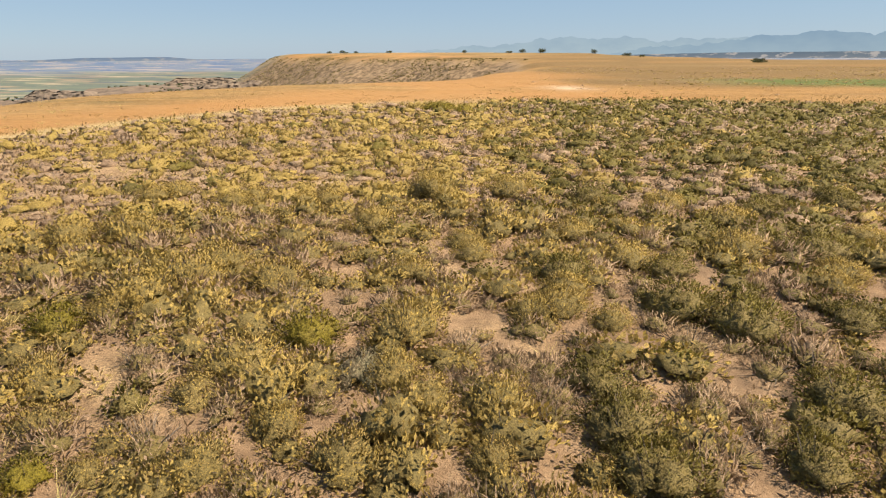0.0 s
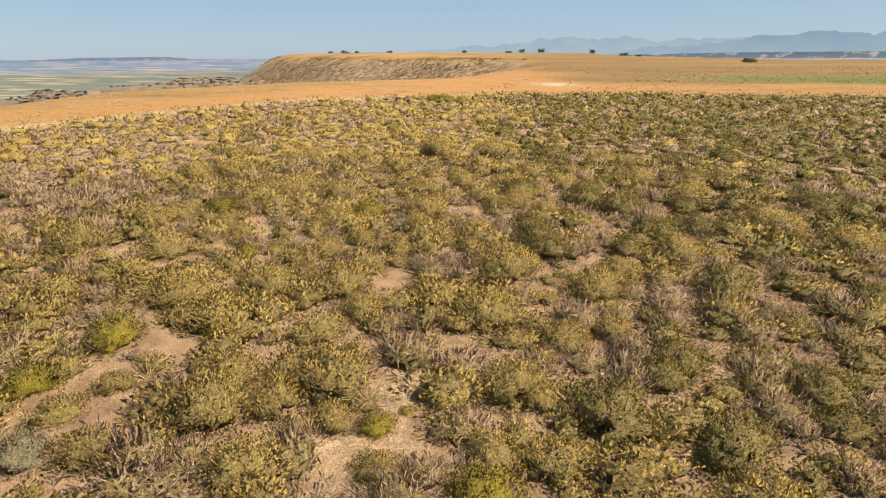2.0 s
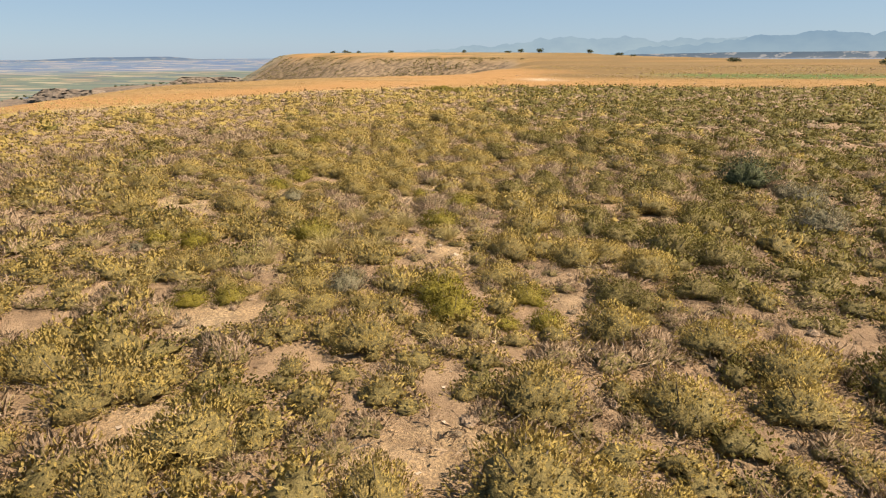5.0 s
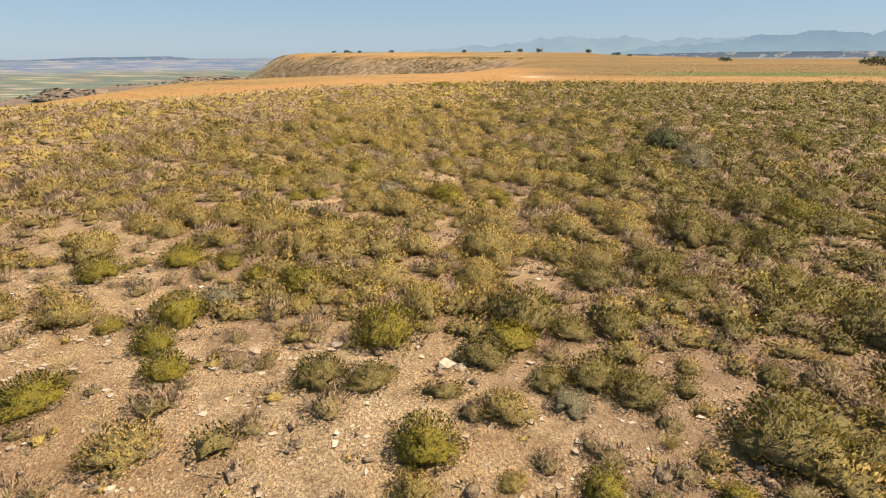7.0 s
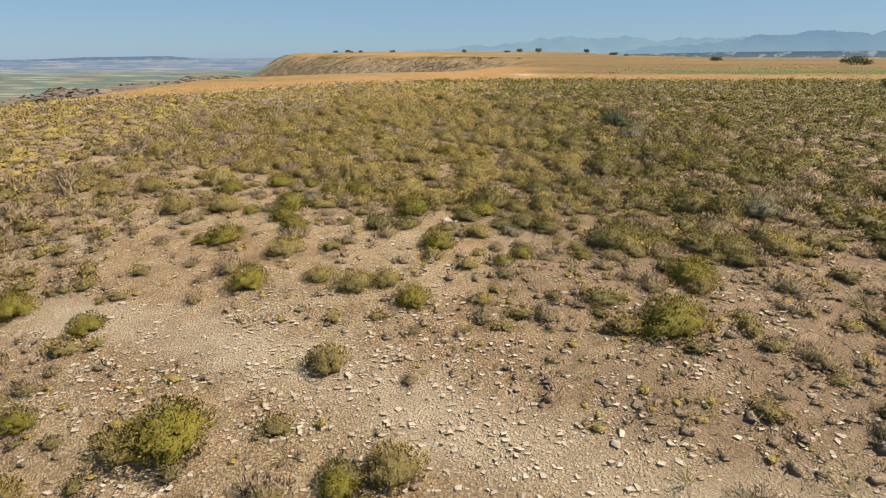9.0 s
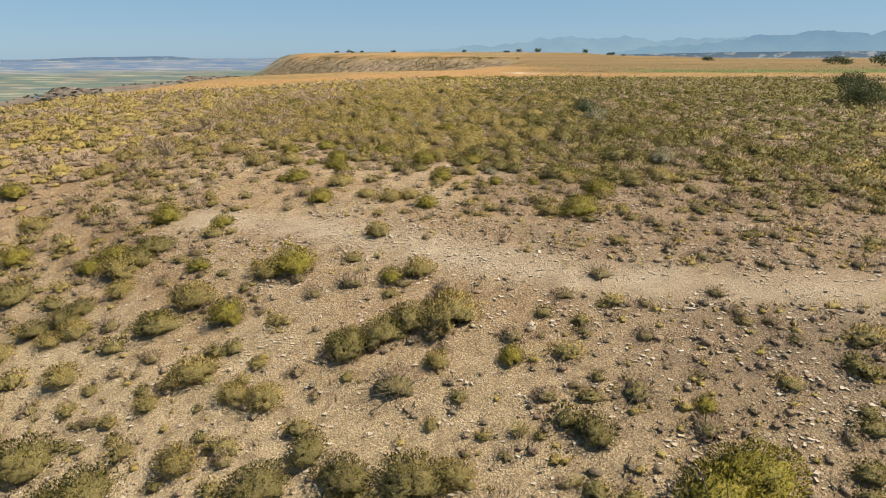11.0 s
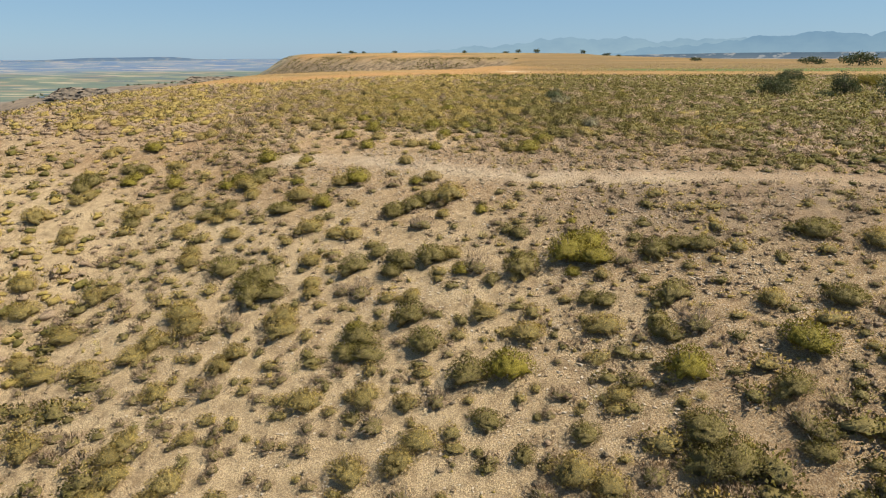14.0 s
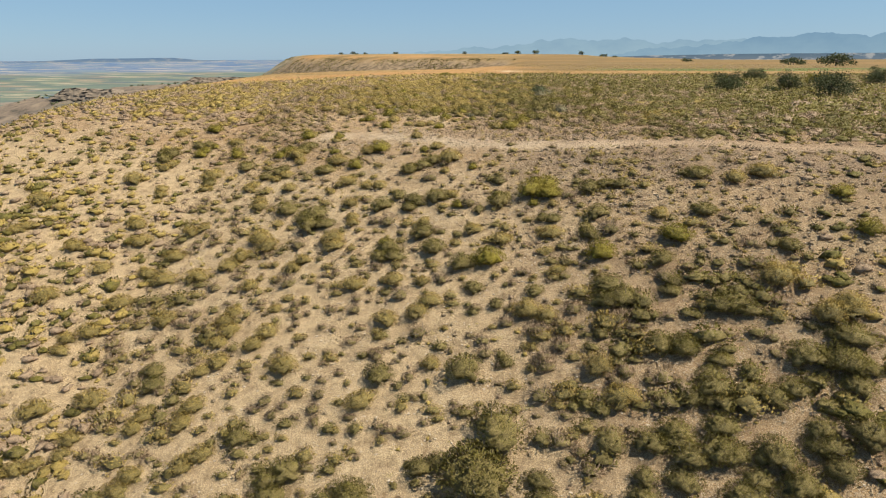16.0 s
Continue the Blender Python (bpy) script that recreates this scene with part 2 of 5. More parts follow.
def ground_material():
    m, n, l = material("dry_earth")
    b = n["Principled BSDF"]
    b.inputs["Roughness"].default_value = 0.95
    b.inputs["Specular IOR Level"].default_value = 0.15
    geo = n.new("ShaderNodeNewGeometry")
    pos = geo.outputs["Position"]

    def zone(name):
        a = n.new("ShaderNodeAttribute")
        a.attribute_name = name
        return a.outputs["Fac"]
    big = noise_tex(n, l, 0.33, 5, 0.65, pos)
    mid = noise_tex(n, l, 2.3, 6, 0.7, pos)
    grit = noise_tex(n, l, 26, 4, 0.75, pos)
    vor = n.new("ShaderNodeTexVoronoi")
    vor.inputs["Scale"].default_value = 22
    warp = n.new("ShaderNodeVectorMath")
    warp.operation = "MULTIPLY_ADD"
    l.new(grit.outputs["Color"], warp.inputs[0])
    warp.inputs[1].default_value = (0.03, 0.03, 0.03)
    l.new(pos, warp.inputs[2])
    l.new(warp.outputs[0], vor.inputs["Vector"])
    soil = ramp(n, [(0.30, (0.32, 0.198, 0.105)), (0.5, (0.42, 0.295, 0.172)), (0.68, (0.48, 0.37, 0.237))])
    l.new(big.outputs["Fac"], soil.inputs[0])
    soil_out = mixed(n, l, zone("marl"), soil.outputs[0], mixed(n, l, big.outputs["Fac"], (0.43, 0.315, 0.185), (0.52, 0.41, 0.265)))
    grain = ramp(n, [(0.32, (0.5, 0.45, 0.41)), (0.5, (0.93, 0.91, 0.88)), (0.7, (1.22, 1.19, 1.14))])
    l.new(mid.outputs["Fac"], grain.inputs[0])
    earth = mixed(n, l, 1.0, soil_out, grain.outputs[0], "MULTIPLY")
    litter = ramp(n, [(0.42, (0, 0, 0)), (0.6, (1, 1, 1))])
    l.new(grit.outputs["Fac"], litter.inputs[0])
    earth = mixed(n, l, litter.outputs[0], mixed(n, l, 0.68, earth, (0.103, 0.073, 0.052)), earth)
    # stony ground: pale chips between earth
    chip = ramp(n, [(0.0, (0.46, 0.385, 0.30)), (0.35, (0.28, 0.207, 0.145)), (0.6, (0.37, 0.293, 0.22)), (1.0, (0.48, 0.415, 0.345))])
    l.new(vor.outputs["Color"], chip.inputs[0])
    near = ramp(n, [(0.32, (1, 1, 1)), (0.5, (0, 0, 0))])
    l.new(vor.outputs["Distance"], near.inputs[0])
    cm = n.new("ShaderNodeMath")
    cm.operation = "MULTIPLY"
    l.new(near.outputs[0], cm.inputs[0])
    drifts = n.new("ShaderNodeMath")
    drifts.operation = "MULTIPLY"
    l.new(ramp_of(n, l, mid.outputs["Fac"], [(0.45, (0.12, 0.12, 0.12)), (0.62, (0.85, 0.85, 0.85))]), drifts.inputs[0])
    l.new(zone("stony"), drifts.inputs[1])
    l.new(drifts.outputs[0], cm.inputs[1])
    gap = ramp_of(n, l, vor.outputs["Distance"], [(0.38, (1, 1, 1)), (0.62, (0.72, 0.64, 0.57))])
    earth = mixed(n, l, zone("stony"), earth, mixed(n, l, 1.0, earth, gap, "MULTIPLY"))
    earth = mixed(n, l, cm.outputs[0], earth, chip.outputs[0])
    dead = n.new("ShaderNodeMath")
    dead.operation = "MULTIPLY"
    l.new(zone("litter"), dead.inputs[0])
    l.new(ramp_of(n, l, mid.outputs["Fac"], [(0.34, (1, 1, 1)), (0.62, (0.5, 0.5, 0.5))]), dead.inputs[1])
    earth = mixed(n, l, dead.outputs[0], earth, mixed(n, l, grit.outputs["Fac"], (0.082, 0.059, 0.044), (0.219, 0.161, 0.115)))
    earth = mixed(n, l, zone("trail"), earth, mixed(n, l, mid.outputs["Fac"], (0.38, 0.295, 0.205), (0.52, 0.43, 0.325)))
    # dead twigs and leaf litter under the scrub, darkened for shrub shade
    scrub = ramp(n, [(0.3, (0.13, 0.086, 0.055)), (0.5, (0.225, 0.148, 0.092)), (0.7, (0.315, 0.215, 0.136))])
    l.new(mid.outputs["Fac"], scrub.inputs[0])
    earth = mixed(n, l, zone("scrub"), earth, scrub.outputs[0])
    # ripe grass, with straw and green bands
    drift = n.new("ShaderNodeMapping")
    drift.inputs["Scale"].default_value = (0.014, 0.05, 0.0)
    drift.inputs["Rotation"].default_value = (0, 0, -0.12)
    l.new(pos, drift.inputs["Vector"])
    far = noise_tex(n, l, 1.0, 8, 0.74, drift.outputs[0])
    gold = ramp(n, [(0.38, (0.12, 0.092, 0.042)), (0.45, (0.215, 0.132, 0.054)), (0.5, (0.262, 0.168, 0.073)), (0.54, (0.165, 0.112, 0.048)), (0.6, (0.297, 0.206, 0.097))])
    l.new(far.outputs["Fac"], gold.inputs[0])
    gold2 = mixed(n, l, 1.0, gold.outputs[0], grain.outputs[0], "MULTIPLY")
    gold2 = mixed(n, l, zone("sere"), gold2, mixed(n, l, mid.outputs["Fac"], (0.097, 0.064, 0.027), (0.17, 0.109, 0.047)))
    gold2 = mixed(n, l, zone("straw"), gold2, mixed(n, l, mid.outputs["Fac"], (0.267, 0.2, 0.097), (0.401, 0.322, 0.182)))
    gold2 = mixed(n, l, zone("russet"), gold2, mixed(n, l, mid.outputs["Fac"], (0.23, 0.118, 0.043), (0.34, 0.185, 0.075)))
    earth = mixed(n, l, zone("gold"), earth, gold2)
    earth = mixed(n, l, zone("green"), earth, mixed(n, l, mid.outputs["Fac"], (0.05, 0.078, 0.02), (0.105, 0.118, 0.036)))
    # hill flanks: pale earth with dark bushes
    spot = noise_tex(n, l, 0.28, 5, 0.8, pos)
    flank = ramp(n, [(0.40, (0.061, 0.046, 0.027)), (0.5, (0.152, 0.104, 0.064)), (0.6, (0.279, 0.2, 0.124))])
    l.new(spot.outputs["Fac"], flank.inputs[0])
    earth = mixed(n, l, zone("flank"), earth, flank.outputs[0])
    # the farmed plain, haze put into the field colours, bluer far off
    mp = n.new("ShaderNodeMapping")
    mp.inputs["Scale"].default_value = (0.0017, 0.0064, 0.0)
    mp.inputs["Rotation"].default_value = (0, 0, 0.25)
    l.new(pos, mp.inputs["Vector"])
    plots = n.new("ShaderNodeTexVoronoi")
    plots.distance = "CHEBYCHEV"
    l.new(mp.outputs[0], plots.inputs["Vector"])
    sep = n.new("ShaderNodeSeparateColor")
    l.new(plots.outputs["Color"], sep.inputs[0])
    hazy_crops = ramp(n, [(0.0, (0.073, 0.094, 0.082)), (0.22, (0.2, 0.17, 0.121)), (0.34, (0.091, 0.109, 0.085)), (0.55, (0.237, 0.206, 0.146)), (0.6, (0.049, 0.073, 0.097)), (0.70, (0.085, 0.106, 0.085)), (0.86, (0.152, 0.121, 0.097))])
    hazy_crops.color_ramp.interpolation = "CONSTANT"
    l.new(sep.outputs[0], hazy_crops.inputs[0])
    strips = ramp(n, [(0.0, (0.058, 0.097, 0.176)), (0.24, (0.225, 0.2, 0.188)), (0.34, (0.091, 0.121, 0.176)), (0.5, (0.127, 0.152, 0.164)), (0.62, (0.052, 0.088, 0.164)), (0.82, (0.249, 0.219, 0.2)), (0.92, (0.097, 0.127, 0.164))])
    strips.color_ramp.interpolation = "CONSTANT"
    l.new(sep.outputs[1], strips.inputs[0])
    field = mixed(n, l, zone("distant_haze"), hazy_crops.outputs[0], strips.outputs[0])
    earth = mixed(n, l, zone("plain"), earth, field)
    bad = noise_tex(n, l, 0.035, 6, 0.75, pos)
    waste = ramp(n, [(0.38, (0.049, 0.042, 0.033)), (0.47, (0.121, 0.091, 0.07)), (0.62, (0.182, 0.137, 0.1))])
    l.new(bad.outputs["Fac"], waste.inputs[0])
    earth = mixed(n, l, zone("waste"), earth, waste.outputs[0])
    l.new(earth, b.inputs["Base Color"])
    bump = n.new("ShaderNodeBump")
    bump.inputs["Strength"].default_value, bump.inputs["Distance"].default_value = 1.0, 0.05
    addb = n.new("ShaderNodeMath")
    addb.operation = "ADD"
    l.new(grit.outputs["Fac"], addb.inputs[0])
    l.new(mid.outputs["Fac"], addb.inputs[1])
    l.new(addb.outputs[0], bump.inputs["Height"])
    rubble = n.new("ShaderNodeBump")
    rubble.inputs["Strength"].default_value, rubble.inputs["Distance"].default_value = 0.9, 0.032
    l.new(cm.outputs[0], rubble.inputs["Height"])
    l.new(bump.outputs[0], rubble.inputs["Normal"])
    l.new(rubble.outputs[0], b.inputs["Normal"])
    return m


# ---- zones of the tableland ----
BARE = [(-4.1, 6.3, 0.39), (-3.1, 5.1, 0.28), (-3.6, 5.7, 0.31), (-1.1, 10.9, 0.45), (-1.7, 9.7, 0.4), (0.7, 7.5, 0.39), (0.1, 7.9, 0.27), (1.3, 6.9, 0.36), (4, 13, 0.41), (-3.6, -8.8, 0.67), (-3, -8.7, 0.49), (-0.4, -5.5, 0.61), (0.3, -6.2, 0.56), (-7.2, -2.3, 0.64), (-6.2, -2.8, 0.53), (-5.3, -3.1, 0.43), (3, -6.8, 0.58), 
       (2.3, -7.3, 0.32), (2.1, -8.4, 0.41), (2, -5.5, 0.34), (4.2, -7.7, 0.3), (-5.8, -6.3, 0.31), (-3.4, -6.9, 0.35), (-2.1, 1.4, 0.41), (-0.4, -0.2, 0.43), (5.2, -3.9, 0.39), (-0.5, -6.8, 0.35), (-0.7, -1.5, 0.45), (-2.6, -1.3, 0.28), (-4.4, -0.1, 0.45), (-3.2, -11.6, 0.7), (2.7, -14.9, 0.76), (1.9, -13.8, 0.64)]


def trail(x, y):
    """Nearness to the trodden stony path that crosses the brow."""
    d = np.abs(y + 23.9 + 0.42 * x + 0.5 * np.sin(x * 0.35) - 0.004 * x * x) * 0.92
    return (1 - ss(0.25, 0.95, d)) * ss(-11, -7, x)


def cover(x, y):
    """Share of the ground under shrubs, and how much of that is green."""
    x, y = np.asarray(x, float), np.asarray(y, float)
    s = y + 0.6 * x + 15.5
    w = y + 0.42 * x + 23.9
    lump = fbm(x / 2.2, y / 2.2, 21, 3) - 0.5
    c = 0.14 + 0.80 * ss(-6.5, 2.5, s + 9 * lump)
    c = np.where(w < -1.2, 0.34 + 0.36 * ss(-5, -14, w) + 0.4 * ss(1, 9, x) * ss(-8, -14, w), c)
    c = c + 0.25 * ss(-6, -16, x) * ss(2, -3, w)
    c = np.maximum(c, (0.5 + 0.28 * ss(-3, 2, w)) * ss(-6, -12, x))
    c = np.maximum(c, 0.97 * ss(3, 7, x) * ss(2, 5, s))
    c = c * (1 - trail(x, y))
    for bx, by, br in BARE:
        c = c * (0.12 + 0.88 * ss(0.6, 1.2, np.hypot(x - bx, y - by) / br))
    c = c * (1 - 0.4 * ss(0.64, 0.74, fbm(x / 3.3, y / 2.4, 33, 3)))
    return np.clip(c, 0, 0.97)


def dead_patch(x, y):
    """Patches of dwarf thyme and dead stalks on the open ground."""
    return np.clip(ss(0.46, 0.60, fbm(x / 1.5, y / 1.5, 81, 3)) * (0.12 + 0.6 * ss(-1, 4, x)) + 0.75 * ss(0.5, 5.0, x), 0, 1)


def front(x):
    """Where the shrubs give way to ripe grass."""
    return np.interp(x, [-40, -28, -24, -21, -18, -14, -10, -3, 4, 13, 20, 28, 36, 60], [10, 18, 20, 23, 28, 34.5, 37.5, 41, 43, 43.5, 42, 41, 42, 42]) - 0.8


# ---- ground: one sheet out to the horizon ----
def spaced(lo, hi, step, end_lo, end_hi, widest, until, grow=1.12):
    mid = list(np.arange(lo, hi + 1e-6, step))
    v, s = hi, step
    while v < end_hi:
        s = min(s * grow, widest if v < until else 70)
        v += s
        mid.append(v)
    v, s = lo, step
    while v > end_lo:
        s = min(s * grow, widest if v > -until else 70)
        v -= s
        mid.insert(0, v)
    return np.array(mid)


def sheet(name, xs, ys, z, mat):
    nx, ny = len(xs), len(ys)
    X, Y = np.meshgrid(xs, ys)
    co = np.stack([X, Y, z], -1).reshape(-1, 3)
    i = np.arange(nx * ny).reshape(ny, nx)
    quads = np.stack([i[:-1, :-1], i[:-1, 1:], i[1:, 1:], i[1:, :-1]], -1).reshape(-1, 4)
    me = quad_mesh(name, co, quads, [mat])
    me.polygons.foreach_set("use_smooth", np.ones(len(quads), bool))
    return me


def quad_mesh(name, co, quads, mats, which=None):
    me = bpy.data.meshes.new(name)
    me.vertices.add(len(co))
    me.vertices.foreach_set("co", np.ascontiguousarray(co, np.float32).ravel())
    me.loops.add(quads.size)
    me.loops.foreach_set("vertex_index", np.ascontiguousarray(quads, np.int32).ravel())
    me.polygons.add(len(quads))
    me.polygons.foreach_set("loop_start", np.arange(0, quads.size, quads.shape[1], dtype=np.int32))
    for m in mats:
        me.materials.append(m)
    if which is not None:
        me.polygons.foreach_set("material_index", np.ascontiguousarray(which, np.int32))
    me.update(calc_edges=True)
    return me


gx = spaced(-22, 22, 0.55, -4900, 4900, 9, 250)
gy = spaced(-52, 40, 0.55, -900, 4900, 13, 760)
GX, GY = np.meshgrid(gx, gy)
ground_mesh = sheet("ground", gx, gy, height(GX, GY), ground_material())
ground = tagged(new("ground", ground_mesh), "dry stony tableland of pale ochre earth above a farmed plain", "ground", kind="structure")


def paint(name, v):
    ground_mesh.attributes.new(name, "FLOAT", "POINT").data.foreach_set("value", np.ascontiguousarray(v, np.float32).ravel())


OUT = outside(GX, GY) + 10 * (fbm(GX / 40, GY / 40, 5) - 0.5)
RAD = np.hypot(GX, GY + 10)
on_top = 1 - ss(-1, 5, OUT)
is_gold = ss(0, 1.5, GY - front(GX) + 2.5 * (fbm(GX / 3, GY / 3, 40, 3) - 0.5))
stony = ss(-5, 1, -(GY + 0.6 * GX + 15.5)) * (0.5 + 0.8 * fbm(GX / 1.8, GY / 1.8, 12, 3))
paint("stony", np.clip(stony, 0, 1) * (1 - 0.6 * ss(-2, -7, GY + 0.42 * GX + 23.9) * ss(9, 0, GX)) * (1 - 0.5 * ss(-23, -19, GY + 0.3 * GX) * ss(5, 0, GX)))
paint("marl", 0.9 * ss(-1, -6, GY + 0.42 * GX + 23.9) * (0.7 + 0.3 * ss(9, 0, GX)))
paint("litter", (0.35 + 0.6 * ss(0, 6, GX)) * dead_patch(GX, GY) * (1 - 0.7 * trail(GX, GY)) * np.maximum(ss(6, -1, GY + 0.6 * GX + 15.5), 0.9 * ss(0.5, 5, GX) * (1 - is_gold)) * (1 - 0.75 * ss(-2, -6, GY + 0.42 * GX + 23.9)))
paint("trail", np.clip(0.5 * trail(GX, GY) * (0.2 + 1.2 * fbm(GX / 1.3, GY / 1.3, 14, 3)) + 0.8 * np.exp(-((GX - 11) / 3.0) ** 2 - ((GY - 58) / 3.5) ** 2), 0, 1))
# litter with shrub shade in its colour, follows the cover, stronger to the right
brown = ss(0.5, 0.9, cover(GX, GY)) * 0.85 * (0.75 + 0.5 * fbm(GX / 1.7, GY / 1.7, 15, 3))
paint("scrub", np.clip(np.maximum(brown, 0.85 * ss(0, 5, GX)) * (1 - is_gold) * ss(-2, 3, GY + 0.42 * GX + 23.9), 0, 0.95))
paint("gold", is_gold * on_top * (1 - 0.9 * np.exp(-((GX - 11) / 2.6) ** 2 - ((GY - 58) / 3.0) ** 2)))
ahead = GY - front(GX)
paint("straw", 0.9 * np.clip(ss(7, 1.5, ahead + 3 * (fbm(GX / 5, GY / 5, 44) - 0.5)) * ss(6, -8, GX) + 0.15 * ss(0.56, 0.68, fbm(GX / 34, GY / 15, 45, 3)), 0, 1))
paint("russet", (0.85 - 0.5 * ss(8, 26, GX)) * np.clip(ss(2, 5, ahead) * (1 - ss(10, 26, ahead)) * (0.35 + fbm(GX / 11, GY / 4, 46)) + 0.8 * ss(0.52, 0.66, fbm(GX / 28 + 5, GY / 22, 47, 3)) * ss(40, 60, GY), 0, 1))
paint("sere", 0.95 * np.clip(1.25 * ss(2, 22, GX - 0.12 * (GY - 60)) * ss(54, 66, GY) * (0.55 + 0.8 * fbm(GX / 14, GY / 10, 48, 3)) + 0.9 * ss(0.48, 0.6, fbm(GX / 30, GY / 26, 49, 3)) * ss(66, 90, GY), 0, 1))
green_band = ss(57, 61, GY) * (1 - ss(72, 80, GY)) * ss(24, 42, GX)
paint("green", np.clip(green_band * (3.6 * fbm(GX / 9, GY / 6, 50) - 0.5), 0, 1) * on_top)
paint("flank", ss(0, 6, OUT) * ss(85, 130, RAD))
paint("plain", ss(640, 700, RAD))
paint("waste", ss(0, 80, OUT - 60) * (1 - ss(1180, 1330, RAD + 160 * (fbm(GX / 200, GY / 200, 61) - 0.5))) * ss(-330, -200, GX + 0.85 * GY) * np.maximum(ss(-60, 60, GX + 0.70 * GY), ss(880, 960, RAD)))
# share of the bluer haze colours, growing with distance
paint("distant_haze", ss(2500, 3100, RAD + 900 * (fbm(GX / 900, GY / 500, 66) - 0.5)))


# ---- plants ----
def turned(v, n):
    """Rows of v made unit length."""
    return v / (np.linalg.norm(v, axis=-1, keepdims=True) + 1e-9)


def leaf_quads(rng, at, axis, length, width):
    """Kite-shaped leaves: four corners each."""
    side = turned(np.cross(axis, rng.normal(size=axis.shape)), 0)
    length, width = np.broadcast_to(length, len(at))[:, None], np.broadcast_to(width, len(at))[:, None]
    mid = at + axis * length * 0.55
    return np.stack([at, mid + side * width * 0.5, at + axis * length, mid - side * width * 0.5], 1)


def stick_quads(a, b, r0, r1):
    """A three-sided tapering stick."""
    d = turned(np.asarray(b, float) - a, 0)
    p = turned(np.cross(d, [0.3, 0.9, 0.31] if abs(d[2]) > 0.8 else [0, 0, 1.0]), 0)
    q = np.cross(d, p)
    ring = [p * math.cos(k) + q * math.sin(k) for k in (0, 2.094, 4.189)]
    return [np.array([a + ring[i] * r0, a + ring[(i + 1) % 3] * r0, b + ring[(i + 1) % 3] * r1, b + ring[i] * r1]) for i in range(3)]


def hull(d, centre, size):
    """How far the union of lobes reaches from the root in the directions d, and which lobe is met."""
    along = d @ centre.T
    off = np.maximum((centre ** 2).sum(1)[None] - along ** 2, 0)
    reach = np.where(off < size[None] ** 2, along + np.sqrt(np.maximum(size[None] ** 2 - off, 0)), 0)
    return np.maximum(reach.max(1), 0.14), reach.argmax(1)


def facing(quads, out, share=0.75):
    """Turns leaves to face outwards; gives them and the soft normals of their corners."""
    n = turned(np.cross(quads[:, 2] - quads[:, 0], quads[:, 3] - quads[:, 1]), 0)
    back = (n * out).sum(1) < 0
    quads[back] = quads[back][:, ::-1]
    n = np.where(back[:, None], -n, n)
    return quads, np.repeat(turned(out * share + n * (1 - share), 0)[:, None], 4, 1)


def shrub_shape(seed, leaves, leaf, slim, tall=1.0, clumps=30, upright=0.45, stems=10, around=16, core=0.78, thick=0.28):
    """A shrub one metre across at the origin: sprigs, stems, and the closed lobed mass of twigs and leaves inside, each with its normals."""
    rng = np.random.default_rng(seed)
    ang, rad = np.arange(clumps) * 2.4 + rng.uniform(0, 0.9, clumps), 0.41 * np.sqrt((np.arange(clumps) + rng.uniform(0.1, 0.9, clumps)) / clumps)
    rad = rad * (1 + 0.12 * np.sin(2 * ang + seed) + 0.1 * np.sin(3 * ang + 2.1 * seed))
    size = rng.uniform(0.085, 0.16, clumps) * (30 / clumps) ** 0.4
    cz = tall * 0.46 * np.maximum(1 - (rad / 0.52) ** 2, 0.1) * rng.uniform(0.72, 1.12, clumps) - size * 0.35
    centre = np.stack([rad * np.cos(ang), rad * np.sin(ang), np.maximum(cz, 0.02)], 1)
    rows = max(3, around // 2)
    th, ph = np.meshgrid(np.linspace(0.0, 1.75, rows + 1), np.arange(around) * 6.2832 / around, indexing="ij")
    ph = ph + 0.2 * rng.normal(size=ph.shape) * 6.28 / around
    d = np.stack([np.sin(th) * np.cos(ph), np.sin(th) * np.sin(ph), np.cos(th)], -1).reshape(-1, 3)
    reach, lobe = hull(d, centre, size)
    co = d * (reach * core * rng.uniform(0.78, 1.06, len(d)))[:, None]
    co[:around] = co[:around].mean(0)
    core_n = turned(turned(d * reach[:, None] - centre[lobe], 0) * 0.75 + d * 0.4, 0)
    i = np.arange((rows + 1) * around).reshape(rows + 1, around)
    j = np.roll(i, -1, 1)
    faces = np.stack([i[1:], j[1:], j[:-1], i[:-1]], -1).reshape(-1, 4)
    d = turned(rng.normal(size=(leaves, 3)) * [1, 1, 0.8] + [0, 0, 0.45], 0)
    d[:, 2] = np.abs(d[:, 2]) + 0.02
    reach, lobe = hull(d, centre, size)
    at = d * (reach * (1.03 - thick * rng.uniform(0, 1, leaves) ** 1.6))[:, None]
    out = turned(turned(d * reach[:, None] - centre[lobe], 0) * 0.75 + d * 0.4, 0)
    axis = turned(out * (1 - upright) + [0, 0, upright] + rng.normal(size=d.shape) * 0.35, 0)
    quads = leaf_quads(rng, at - axis * leaf * 0.35, axis, leaf * rng.uniform(0.6, 1.3, leaves), slim * rng.uniform(0.7, 1.3, leaves))
    quads, leaf_n = facing(quads, out)
    wood = []
    for k in range(stems):
        tip = centre[k * 7 % clumps] + rng.normal(size=3) * 0.05
        base = np.array([tip[0] * 0.2, tip[1] * 0.2, -0.03])
        knee = (tip + base) * 0.5 + rng.normal(size=3) * 0.04
        wood += stick_quads(base, knee, 0.014, 0.010) + stick_quads(knee, tip + turned(tip, 0) * 0.16, 0.010, 0.003)
    return (quads, leaf_n), (np.array(wood) if wood else NO_QUADS), (co, faces, core_n)


NO_QUADS = np.zeros((0, 4, 3))
NO_CORE = (np.zeros((0, 3)), np.zeros((0, 4), int), np.zeros((0, 3)))


